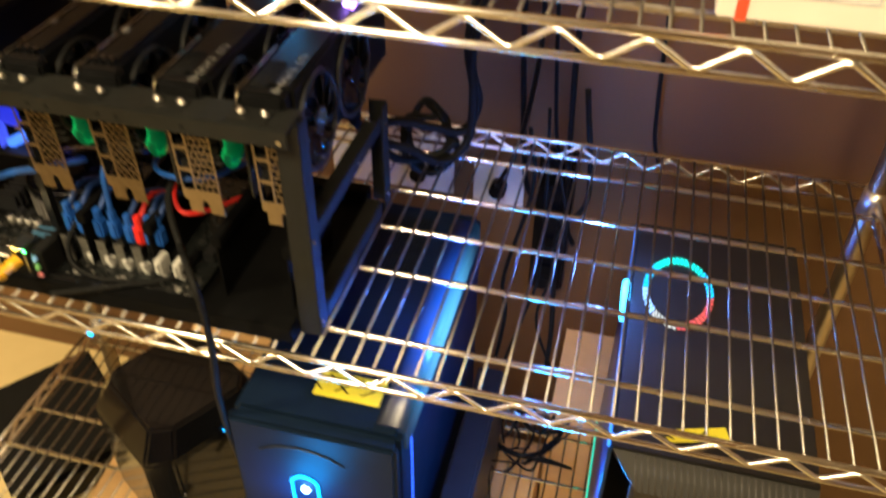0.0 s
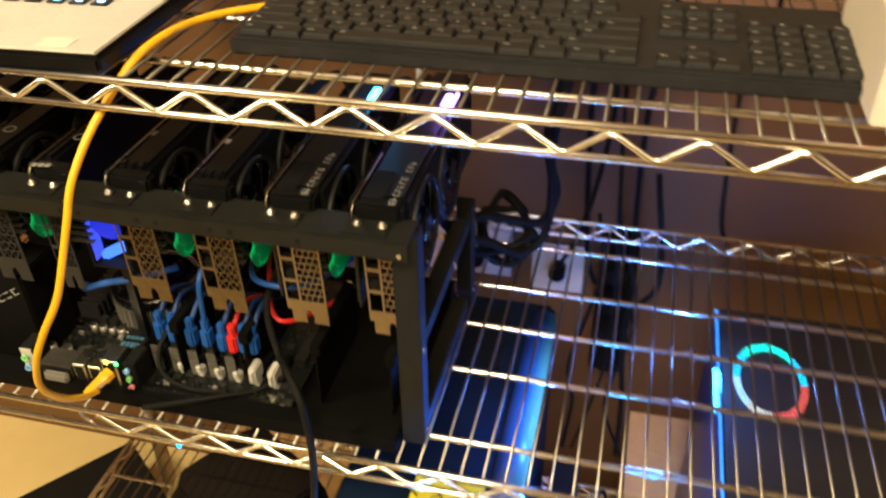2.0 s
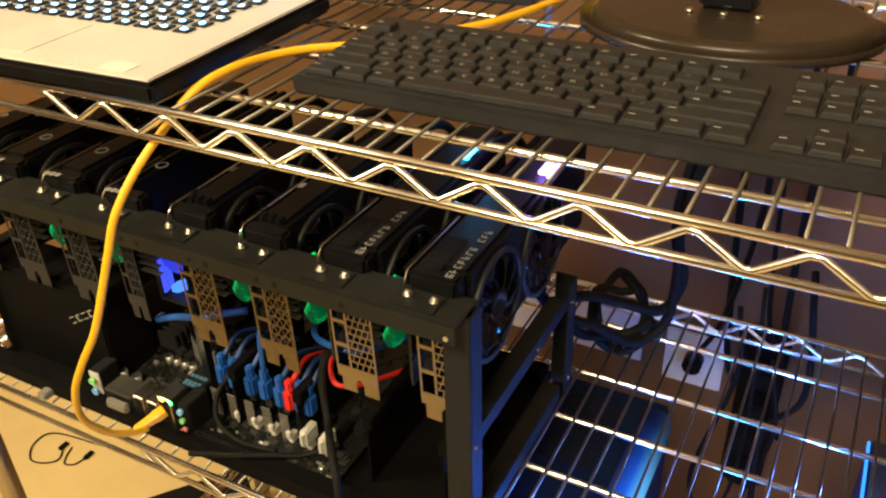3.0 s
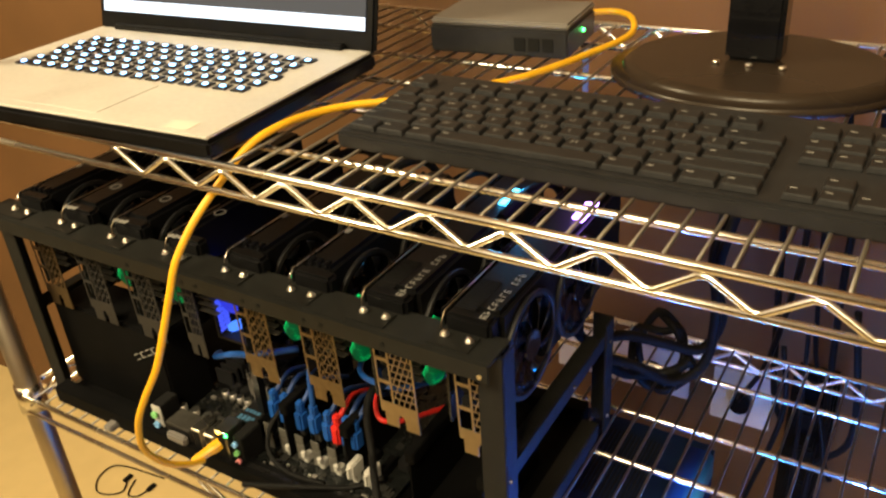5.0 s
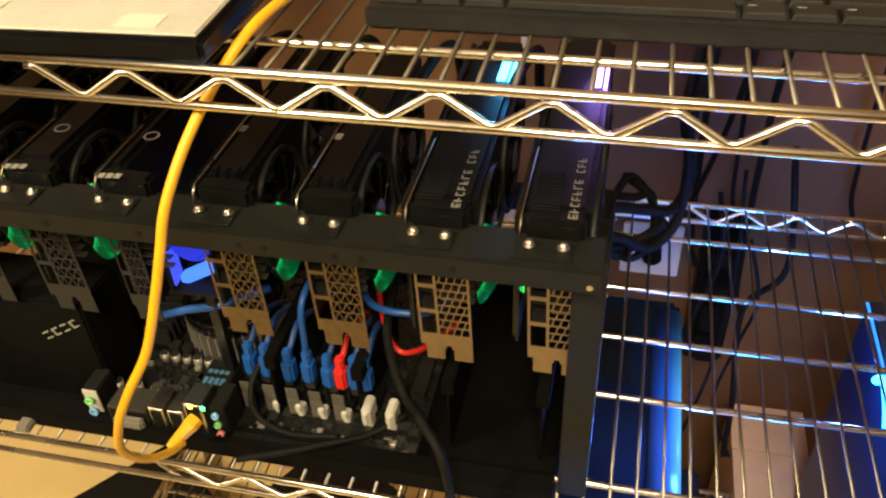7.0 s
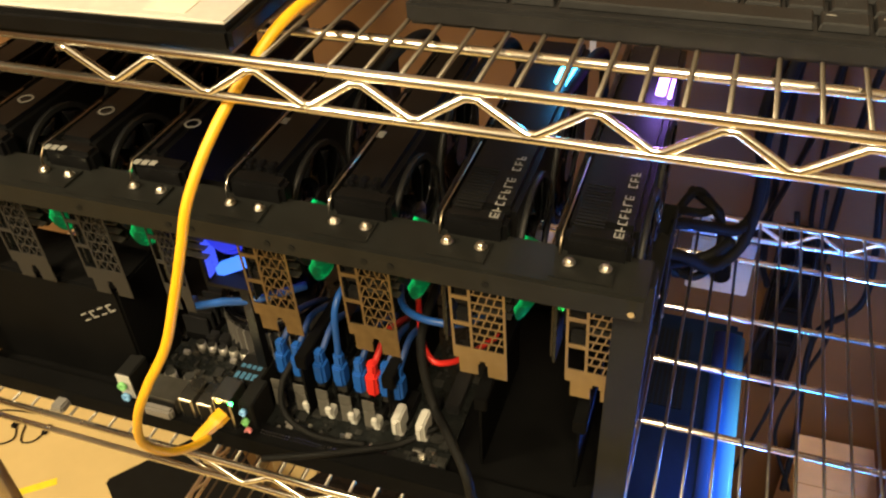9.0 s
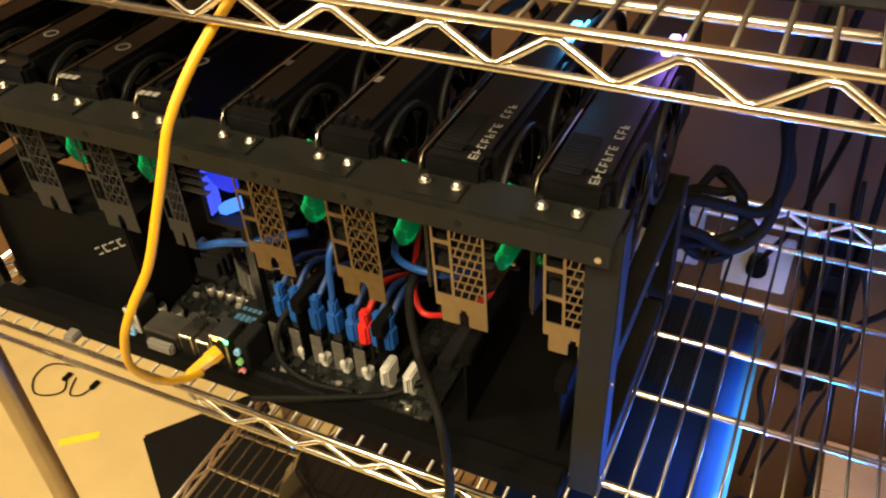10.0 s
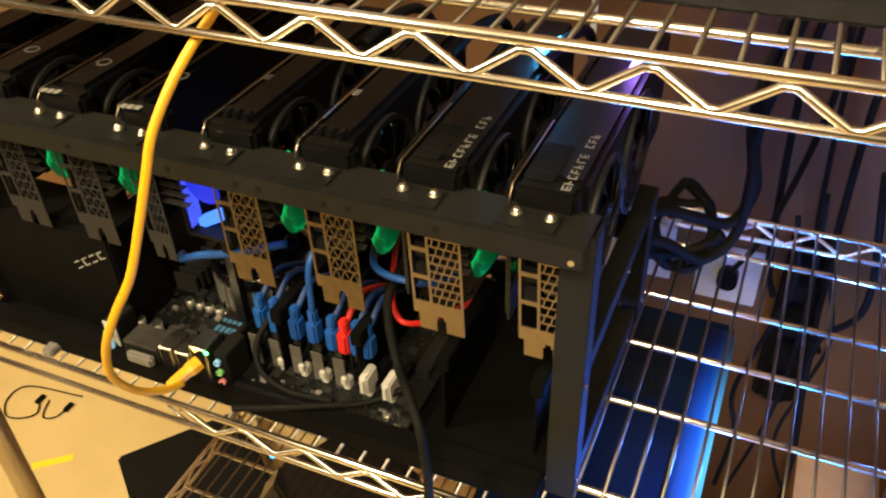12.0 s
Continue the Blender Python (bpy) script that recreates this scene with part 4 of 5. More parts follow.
one_box("task_bar", (-0.170, -0.0020, 0.020), (0.170, -0.0014, 0.032), SCREEN_GLOW, lid, 0, "bright bar along the display")
one_box("hinge_cover", (-0.150, 0.112, 0.0166), (0.150, 0.124, 0.022), BLACK, laptop, 0.002)

kb = thing("keyboard", (0.0450, 0.7260, TOP), "full-size black computer keyboard lying on the wire shelf", "keyboard", turn=0.3)
kb.scale = (1.06, 0.86, 1)
bm = bmesh.new()
vs = box(bm, (-0.209, -0.076, 0.001), (0.209, 0.070, 0.0145), None, 0.0025)
bmesh.ops.transform(bm, matrix=Matrix.Rotation(radians(2.5), 4, "X"), verts=bm.verts)
part("body", bm, KEYCAP, kb)
TILT_KB = Matrix.Rotation(radians(2.5), 4, "X")


def key_mesh(w):
    bm = bmesh.new()
    a, b = w / 2 - 0.0007, w / 2 - 0.0018
    lo = [bm.verts.new((x, y, 0)) for x, y in ((-a, -0.0086), (a, -0.0086), (a, 0.0086), (-a, 0.0086))]
    hi = [bm.verts.new((x, y, 0.0042)) for x, y in ((-b, -0.0072), (b, -0.0072), (b, 0.0078), (-b, 0.0078))]
    bm.faces.new(lo[::-1])
    bm.faces.new(hi)
    for k in range(4):
        bm.faces.new((lo[k], lo[(k + 1) % 4], hi[(k + 1) % 4], hi[k]))
    bmesh.ops.bevel(bm, geom=list(bm.edges), offset=0.0007, segments=1, affect="EDGES")
    return mesh_of("key", bm, KEYCAP)


KEY_MESH = {}
U = 0.0184
ROWS_KB = (
    (0, [(1.25, "")] * 3 + [(6.25, "")] + [(1.25, "")] * 4),
    (1, [(2.25, "")] + [(1, c) for c in "ZXCVBNM"] + [(1, ","), (1, "."), (1, "/"), (2.75, "")]),
    (2, [(1.75, "")] + [(1, c) for c in "ASDFGHJKL"] + [(1, ";"), (1, "'"), (2.25, "")]),
    (3, [(1.5, "")] + [(1, c) for c in "QWERTYUIOP"] + [(1, "["), (1, "]"), (1.5, "")]),
    (4, [(1, "`")] + [(1, c) for c in "1234567890"] + [(1, "-"), (1, "="), (2, "")]),
    (5, [(1, ""), (0, "")] + [(1, "")] * 12),
)
FONT_MESH = {}


def legend(c):
    """The character as a flat mesh."""
    if c not in FONT_MESH:
        cu = bpy.data.curves.new("legend", "FONT")
        cu.body, cu.size, cu.align_x, cu.align_y = c, 0.0062, "CENTER", "CENTER"
        tmp = new("legend", cu)
        me = bpy.data.meshes.new_from_object(tmp.evaluated_get(bpy.context.evaluated_depsgraph_get()))
        bpy.data.objects.remove(tmp)
        me.materials.clear()
        me.materials.append(LEGEND)
        FONT_MESH[c] = me
    return FONT_MESH[c]


bm = bmesh.new()
box(bm, (-0.0018, -0.0006, 0), (0.0022, 0.0006, 0.0002))
KEY_BAR = mesh_of("print_bar", bm, LEGEND)


def put_key(x, y, w, c):
    if w not in KEY_MESH:
        KEY_MESH[w] = key_mesh(w * U)
    k = new("key", KEY_MESH[w])
    k.parent = kb
    k.matrix_basis = TILT_KB @ Matrix.Translation((x, y, 0.0146))
    if c:
        t = new("legend", legend(c))
        t.parent = k
        t.location = (-0.002, 0.001, 0.0044)
    else:
        shared("print_bar", KEY_BAR, k, (-w * U / 2 + 0.0055, 0.002, 0.0043))


for r, keys in ROWS_KB:
    x, y = -0.203, -0.060 + r * 0.0188 + (0.006 if r == 5 else 0)
    for w, c in keys:
        if w:
            put_key(x + w * U / 2, y, w, c)
        x += w * U if w else U
for bx, cols, rows in ((0.083, 3, (0, 3, 4, 5)), (0.1415, 4, (0, 1, 2, 3, 4))):
    for r in rows:
        for k in range(cols):
            x = bx + (k + 0.5) * U * 0.97
            if x < 0.205:
                put_key(x, -0.060 + r * 0.0188 + (0.006 if r == 5 else 0), 1, "")
put_key(0.083 + 1.5 * U * 0.97, -0.060 + 0.0188, 1, "")

mon = thing("monitor_stand", (0.062, 0.914, TOP), "glossy dark round monitor stand with an upright neck", "monitor stand")
bm = bmesh.new()
disc(bm, (0, 0, 0.0), 0.118, 0.007, 56)
disc(bm, (0, 0, 0.007), 0.118, 0.007, 56, r2=0.100)
bmesh.ops.transform(bm, matrix=Matrix.Diagonal((1.0, 0.82, 1, 1)), verts=bm.verts)
part("base", bm, STAND, mon)
bm = bmesh.new()
box(bm, (-0.022, -0.012, 0.014), (0.022, 0.016, 0.25), None, 0.004)
part("neck", bm, GLOSS, mon)
for x in (-0.026, 0.0, 0.026):
    bm = bmesh.new()
    disc(bm, (x, -0.020, 0.0142), 0.003, 0.002, 10)
    part("screw", bm, STEEL, mon)

router = thing("router", (-0.172, 0.940, TOP), "flat grey network box with a small green light", "router", turn=6)
router.scale = (0.86, 0.90, 1)
one_box("lid", (-0.080, -0.045, 0.026), (0.080, 0.050, 0.032), SHADE, router, 0.002)
one_box("body", (-0.080, -0.047, 0.0), (0.080, 0.050, 0.0258), DARKGREY, router, 0.002)
for k in range(3):
    one_box("port", (0.020 + 0.016 * k, -0.0482, 0.006), (0.032 + 0.016 * k, -0.0474, 0.018), MATT, router)
one_box("indicator_light", (0.0805, 0.0, 0.015), (0.083, 0.003, 0.018), GREEN_LED, router)

parcel = thing("carton", (0.265, 0.627, TOP), "white carton with a red stripe and grey print", "box")
one_box("body", (0.0, 0.0, 0.0), (0.20, 0.15, 0.064), PAPER, parcel, 0.0015)
one_box("stripe", (0.0115, -0.0008, 0.0), (0.0185, -0.0001, 0.0645), RED_INK, parcel)
one_box("stripe", (0.0115, -0.0008, 0.0641), (0.0185, 0.148, 0.0648), RED_INK, parcel)
for lo, hi in (((0.034, 0.018), (0.092, 0.0192)), ((0.034, 0.040), (0.092, 0.0412)), ((0.034, 0.0192), (0.0352, 0.040)), ((0.0908, 0.0192), (0.092, 0.040))):
    one_box("print_bar", (lo[0], -0.0008, lo[1]), (hi[0], -0.0001, hi[1]), GREY_INK, parcel)
for k in range(14):
    one_box("print_bar", (0.040 + 0.0034 * k, -0.0008, 0.022), (0.0413 + 0.0034 * k + 0.0007 * (k % 3), -0.0001, 0.032), GREY_INK, parcel)
for k in range(5):
    one_box("print_bar", (0.030 + 0.018 * k, 0.05, 0.0641), (0.042 + 0.018 * k, 0.062, 0.0645), GREY_INK, parcel)
tagged(one_box("strap", (-0.141, 1.0425, 0.965), (-0.135, 1.0445, 1.150), WHITE), "narrow white strap hanging from the upper shelf", "strap")

# ---- on the bottom shelf ----
LOW = ZTOP["bottom"] + 0.0024
pc = thing("computer_tower", (-0.0345, 0.785, LOW), "black computer tower lit blue with a glowing power button", "computer")
pc.scale = (1.07, 1, 1)
H = 0.714 - LOW
one_box("body", (-0.085, -0.185, 0.004), (0.085, 0.20, H), PANEL, pc, 0.006)
bm = bmesh.new()
box(bm, (-0.0855, -0.200, 0.004), (0.0855, -0.1853, H + 0.0004), None, 0.004)
part("front_panel", bm, PANEL, pc)
one_tube("front_crease", [(-0.055, -0.2004, H - 0.042), (-0.035, -0.2006, H - 0.031), (-0.011, -0.2006, H - 0.027), (0.013, -0.2006, H - 0.031), (0.033, -0.2004, H - 0.042)], 0.0009, CASE, pc)
bm = bmesh.new()
pts = [(0.014 * math.cos(a), -0.2012, 0.014 * math.sin(a) + (0.016 if math.sin(a) > 0 else -0.016)) for a in [2 * math.pi * k / 28 for k in range(29)]]
tube(bm, [(p[0] - 0.011, p[1], p[2] + H - 0.104) for p in pts], 0.0016, 6)
part("button_ring", bm, CYAN_GLOW, pc, "glowing blue power button ring")
bm = bmesh.new()
disc(bm, (-0.011, -0.203, H - 0.096), 0.0042, 0.003, 16, "y")
part("button_light", bm, SKY_GLOW, pc)
for x in (-0.07, 0.07):
    for y in (-0.17, 0.18):
        bm = bmesh.new()
        disc(bm, (x, y, 0.0), 0.010, 0.004, 12)
        part("foot", bm, BLACK, pc)
# rim profile that carries the painted blue light; it is no lamp itself
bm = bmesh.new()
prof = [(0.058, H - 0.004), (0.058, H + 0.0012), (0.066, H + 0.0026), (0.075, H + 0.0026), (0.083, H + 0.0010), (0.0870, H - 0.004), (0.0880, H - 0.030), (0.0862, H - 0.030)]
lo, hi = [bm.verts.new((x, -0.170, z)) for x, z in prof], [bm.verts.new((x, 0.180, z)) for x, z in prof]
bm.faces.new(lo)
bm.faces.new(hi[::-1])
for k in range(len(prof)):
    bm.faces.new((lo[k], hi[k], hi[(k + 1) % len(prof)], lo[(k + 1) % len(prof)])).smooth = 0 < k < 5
part("glow_painted_rim", bm, RIM, pc, "rounded rim with blue light painted on as glow")
bm = bmesh.new()
for k in range(22):
    box(bm, (-0.06 + 0.0045 * k, 0.06, H + 0.0002), (-0.0575 + 0.0045 * k, 0.17, H + 0.0014))
part("top_vent", bm, MATT, pc)
one_box("side_light", (0.0862, -0.15, 0.10), (0.0872, -0.148, H - 0.01), BLUE_GLOW, pc, 0, "blue lit case edge")


def tape_strip(at, size, turn, n=3):
    t = thing("tape_label", at, "strip of yellow tape with black print on the case top", "tape", turn=turn)
    one_box("tape", (0, 0, 0), (size[0], size[1], 0.0006), TAPE, t)
    random.seed(int(at[0] * 1000) + 50)
    for k in range(n):
        x = size[0] * (0.10 + 0.8 * k / n)
        bm = bmesh.new()
        box(bm, (0, -0.0009, 0.0007), (size[1] * 1.0, 0.0009, 0.0011), Matrix.Translation((x, size[1] * 0.25, 0)) @ Matrix.Rotation(radians(40 if k % 2 else 140), 4, "Z"))
        part("print_bar", bm, MATT, t)
    return t


tape_strip((-0.050, 0.636, 0.7148), (0.073, 0.034), 0, 4)
pc2 = thing("computer_tower", (0.357, 0.815, LOW), "dark computer tower with a glass side and coloured ring lights", "computer")
pc2.scale = (1.13, 1, 1)
H2 = 0.720 - LOW
one_box("bottom_panel", (-0.083, -0.170, 0.004), (0.090, 0.200, 0.012), GREYCASE, pc2)
one_box("rear_panel", (-0.083, 0.192, 0.012), (0.090, 0.200, H2 - 0.006), GREYCASE, pc2)
one_box("side_panel", (0.082, -0.170, 0.012), (0.090, 0.192, H2 - 0.006), GREYCASE, pc2)
one_box("top_panel", (-0.083, -0.170, H2 - 0.006), (0.090, 0.200, H2), GREYCASE, pc2, 0.001)
one_box("inner_board", (0.060, -0.14, 0.05), (0.064, 0.17, H2 - 0.05), PCB, pc2)
bm = bmesh.new()
box(bm, (-0.0865, -0.172, 0.006), (-0.0835, 0.198, H2 - 0.004))
GLASS = bpy.data.materials.new("tinted_glass_blue_glow")
GLASS.use_nodes = True
g = GLASS.node_tree.nodes["Principled BSDF"]
# dark glass; its blue base colour stands in for the glow on it
g.inputs["Base Color"].default_value = (0.003, 0.020, 0.060, 1)
g.inputs["Specular IOR Level"].default_value = 0.15
g.inputs["Roughness"].default_value = 0.3
part("glass_side", bm, GLASS, pc2, "dark tinted glass side panel")
bm = bmesh.new()
tube(bm, [(-0.0868, -0.170, H2 - 0.001), (-0.0868, 0.196, H2 - 0.001)], 0.0015, 6)
part("lit_edge", bm, AZURE_GLOW, pc2, "blue lit top edge")
bm = bmesh.new()
tube(bm, [(-0.0868, -0.150, 0.010), (-0.0868, 0.196, 0.010)], 0.0016, 6)
part("lit_edge", bm, TEAL_GLOW, pc2, "teal lit bottom edge")
# sloped front with slats above a recessed panel
bm = bmesh.new()
v = [bm.verts.new(p) for p in ((-0.083, -0.172, H2 - 0.001), (0.090, -0.172, H2 - 0.001), (0.086, -0.196, H2 - 0.030), (-0.058, -0.196, H2 - 0.030),
                              (-0.083, -0.150, H2 - 0.032), (0.090, -0.150, H2 - 0.032))]
for f in ((0, 1, 2, 3), (0, 3, 4), (1, 5, 2), (3, 2, 5, 4), (0, 4, 5, 1)):
    bm.faces.new([v[i] for i in f])
part("front_hood", bm, GREYCASE, pc2)
for k in range(26):
    x = -0.060 + k * 0.0056
    a, b = Vector((x - 0.003, -0.1735, H2 - 0.002)), Vector((x + 0.002, -0.1965, H2 - 0.0295))
    bm = bmesh.new()
    tube(bm, [a, b], 0.0010, 4)
    part("slat", bm, HOOD_SLAT, pc2)
bm = bmesh.new()
box(bm, (-0.062, -0.190, 0.004), (0.086, -0.1725, H2 - 0.0335), None, 0.004)
part("front_panel", bm, GREYCASE, pc2)


def ring_of_bars(name, parent, centre, r0, r1, n, mats, axis, label, oval=1.0):
    """A ring of short glowing bars; each is a part of its own."""
    for k in range(n):
        a0, a1 = 2 * math.pi * k / n, 2 * math.pi * (k + 0.52) / n
        bm = bmesh.new()
        for s in range(2):
            ra, rb = (r0, (r0 * 0.55 + r1 * 0.45)) if s else (r0 * 0.45 + r1 * 0.55, r1)
            q = []
            for w in (0, 0.0015):
                for rr, aa in ((ra, a0), (rb, a0 + 0.06), (rb, a1 + 0.06), (ra, a1)):
                    u, vv = rr * math.cos(aa), rr * math.sin(aa)
                    q.append(bm.verts.new(Vector(centre) + (Vector((u, -w, vv)) if axis == "y" else Vector((u, vv * oval, w)))))
            for f in ((0, 1, 2, 3), (7, 6, 5, 4), (0, 4, 5, 1), (1, 5, 6, 2), (2, 6, 7, 3), (3, 7, 4, 0)):
                bm.faces.new([q[i] for i in f])
        ob = part(name, bm, mats[k * len(mats) // n], parent)
        if k == 0:
            ob["label"] = label


ring_of_bars("ring_light", pc2, (0.004, -0.1906, H2 - 0.115), 0.0455, 0.0525, 40, (DIM_TEAL, DIM_TEAL, DIM_SKY, DIM_WHITE, DIM_WHITE, DIM_RED, DIM_SKY, DIM_CYAN), "y", "coloured ring light on the front")
bm = bmesh.new()
for k in range(16):
    box(bm, (-0.036 + 0.005 * k, -0.1915, H2 - 0.148 + 0.002 * (k % 3)), (-0.034 + 0.005 * k, -0.1903, H2 - 0.128 + 0.003 * (k % 2)))
part("front_grille", bm, HOOD_SLAT, pc2)
ring_of_bars("ring_light", pc2, (-0.036, 0.074, H2 + 0.0004), 0.0300, 0.0365, 48, (DIM_CYAN, DIM_TEAL, DIM_TEAL, DIM_CYAN, DIM_SKY, DIM_WHITE, DIM_RED, DIM_RED), "z", "coloured ring light under the case top", 1.75)
bm = bmesh.new()
tube(bm, [(-0.0895 + 0.010 * (k / 7 - 0.5) ** 2, 0.034 + 0.064 * k / 7, H2 + 0.002 - 0.10 * (k / 7 - 0.5) ** 2) for k in range(8)], 0.0045, 8)
part("side_ring", bm, RING_GLOW, pc2, "bright curved light at the glass edge")
for x in (-0.07, 0.07):
    for y in (-0.15, 0.18):
        bm = bmesh.new()
        disc(bm, (x, y, 0.0), 0.010, 0.004, 12)
        part("foot", bm, BLACK, pc2)
tape_strip((0.316, 0.662, 0.7206), (0.062, 0.016), 17, 2)

unit = thing("power_supply", (-0.326, 0.765, LOW), "black power supply unit lying on the bottom wire shelf", "power supply", turn=-32)
unit.scale = (1.15, 1.15, 1.15)
bm = bmesh.new()
low = [(-0.085, -0.055), (-0.060, -0.078), (0.060, -0.078), (0.080, -0.050), (0.080, 0.060), (0.055, 0.080), (-0.070, 0.080), (-0.085, 0.060)]
a_ = [bm.verts.new((x, y, 0.0)) for x, y in low]
b_ = [bm.verts.new((x, y, 0.145)) for x, y in low]
c_ = [bm.verts.new((x * 0.80, y * 0.80 + 0.006, 0.182)) for x, y in low]
bm.faces.new(a_[::-1])
bm.faces.new(c_)
for p, q in ((a_, b_), (b_, c_)):
    for k in range(8):
        bm.faces.new((p[k], p[(k + 1) % 8], q[(k + 1) % 8], q[k]))
bmesh.ops.bevel(bm, geom=list(bm.edges), offset=0.003, segments=2, affect="EDGES")
part("body", bm, GLOSS, unit)
one_box("rear_plate", (-0.0862, -0.050, 0.015), (-0.0852, 0.055, 0.112), SHADE, unit, 0, "dull metal rear plate")
one_box("socket", (-0.0880, 0.010, 0.070), (-0.0863, 0.045, 0.100), MATT, unit)
bm = bmesh.new()
for r in range(4):
    for k in range(5):
        box(bm, (-0.0870, -0.045 + 0.010 * k, 0.022 + 0.016 * r), (-0.0863, -0.038 + 0.010 * k, 0.034 + 0.016 * r))
part("vent_grille", bm, MATT, unit)
one_box("lit_edge", (0.0802, 0.015, 0.150), (0.0812, 0.05, 0.1512), CYAN_GLOW, unit, 0, "thin blue lit edge")
for k, pts in enumerate(([(-0.17, 0.87, LOW + 0.17), (-0.15, 0.84, LOW + 0.19), (-0.145, 0.79, LOW + 0.17), (-0.16, 0.76, LOW + 0.12), (-0.15, 0.70, LOW + 0.02)],
                         [(-0.20, 0.66, LOW + 0.01), (-0.24, 0.64, LOW + 0.02), (-0.30, 0.65, LOW + 0.04), (-0.33, 0.69, LOW + 0.05)],
                         [(-0.40, 0.90, LOW + 0.01), (-0.36, 0.94, LOW + 0.03), (-0.31, 0.92, LOW + 0.05), (-0.34, 0.86, LOW + 0.10)],
                         [(0.13, 1.0, LOW + 0.01), (0.16, 0.96, LOW + 0.02), (0.20, 0.97, LOW + 0.02), (0.22, 1.0, LOW + 0.03)],
                         [(0.10, 0.93, LOW + 0.01), (0.15, 0.90, LOW + 0.03), (0.19, 0.93, LOW + 0.02), (0.21, 0.99, LOW + 0.01)])):
    tagged(one_tube("loose_cable", pts, 0.004, BLACK), "black cable lying loose on the bottom shelf", "cable", "cables on the bottom shelf")
bulb = thing("indicator_lamp", (-0.281, 0.612, 0.768), "tiny blue indicator light on a thin cord", "lamp")
bm = bmesh.new()
bmesh.ops.create_uvsphere(bm, u_segments=12, v_segments=8, radius=0.0030)
part("bulb", bm, CYAN_GLOW, bulb)
one_tube("cord", [(-0.003, 0, 0), (-0.040, 0.001, 0.001), (-0.085, 0.002, 0.002), (-0.105, 0.003, 0.012), (-0.110, 0.003, 0.0205)], 0.0016, STEEL, bulb, "thin bright metal stem", n=6)
random.seed(17)
for k in range(5):
    x, y, z = random.uniform(0.12, 0.17), random.uniform(0.78, 0.95), LOW + 0.004
    pts = [(x, y, z)]
    for j in range(5):
        x = min(0.235, max(0.112, x + random.uniform(-0.05, 0.06)))
        y = min(1.02, max(0.66, y + random.uniform(-0.07, 0.07)))
        pts.append((x, y, LOW + 0.004 + random.uniform(0.0, 0.05)))
    tagged(one_tube("thin_cord", pts, random.choice((0.0014, 0.0018, 0.0025)), BLACK, n=6, steps=6), "thin black cord tangled between the two computers", "cable", "tangled cords between the computers")
for k, (x, z0, z1) in enumerate(((0.075, 0.70, 1.15), (0.118, 0.78, 1.16), (0.150, 0.62, 1.16), (0.262, 0.80, 1.14))):
    tagged(one_tube("hanging_cord", [(x, 1.06, z1), (x + 0.006, 1.12, z1 - 0.10), (x - 0.008, 1.17, (z0 + z1) / 2), (x + 0.004, 1.21, z0 - 0.05), (x + 0.020, 1.22, z0 - 0.12)], 0.0032 if k % 2 else 0.0045, MATT, n=8),
           "black cord hanging down behind the rack", "cable", "cords hanging behind the rack")
# dark block added to deepen the shaded wall between the towers
strip = thing("dark_wall_clutter", (0.130, 1.230, 0.52), "black block with plugs, added to darken the shaded wall behind the rack", "power strip")
one_box("body", (-0.030, 0.0, -0.14), (0.030, 0.034, 0.14), BLACK, strip, 0.004)
for k in range(4):
    one_box("plug", (-0.016, -0.032, -0.115 + 0.062 * k), (0.016, -0.0005, -0.082 + 0.062 * k), MATT, strip, 0.004)
random.seed(12)
for k in range(4):
    x = 0.095 + 0.024 * k
    pts = [(x, 1.12, random.uniform(0.70, 0.86)), (x + random.uniform(-0.02, 0.03), 1.10, random.uniform(0.62, 0.72)), (x + random.uniform(-0.03, 0.03), 1.11, random.uniform(0.50, 0.60)),
           (x + random.uniform(-0.04, 0.04), 1.08, 0.45), (x + random.uniform(-0.04, 0.04), 1.06, 0.36)]
    tagged(one_tube("hanging_cord", pts, random.choice((0.0026, 0.0034, 0.0042)), MATT, n=8, steps=8), "black cord hanging down behind the rack", "cable", "cords hanging behind the rack")
carton = thing("cardboard_box", (0.236, 1.10, FLOOR_Z), "closed brown cardboard box behind the rack", "box")
one_box("body", (-0.054, -0.09, 0.0), (0.055, 0.09, 0.430), CARD, carton, 0.002)
one_box("flap", (-0.054, -0.09, 0.4305), (0.055, -0.003, 0.4325), CARD, carton)
one_box("flap", (-0.054, 0.001, 0.4305), (0.055, 0.09, 0.4325), CARD, carton)
for at, size, turn, lab in (((-0.330, 0.95, FLOOR_Z), (0.40, 0.46, 0.31), 3, "large closed brown cardboard box under the bottom shelf"), ((0.130, 0.90, FLOOR_Z), (0.085, 0.30, 0.27), -2, "narrow brown cardboard box under the bottom shelf")):
    bx = thing("cardboard_box", at, lab, "box", turn=turn)
    w, d, hh = size[0] / 2, size[1] / 2, size[2]
    one_box("body", (-w, -d, 0.0), (w, d, hh), CARD, bx, 0.002)
    one_box("flap", (-w, -d, hh + 0.0005), (w, -0.003, hh + 0.0030), CARD, bx, 0.0008)
    one_box("flap", (-w, 0.003, hh + 0.0005), (w, d, hh + 0.0030), CARD, bx, 0.0008)
    one_box("tape", (-w, -0.020, hh + 0.0032), (w, 0.020, hh + 0.0036), SHADE if size[0] < 0.2 else CARD, bx, 0, "strip of packing tape along the seam")
slab = thing("slim_computer", (0.092, 0.79, LOW), "dark narrow computer standing between the towers", "computer")
one_box("body", (-0.020, -0.15, 0.0), (0.020, 0.15, 0.17), CASE, slab, 0.004)
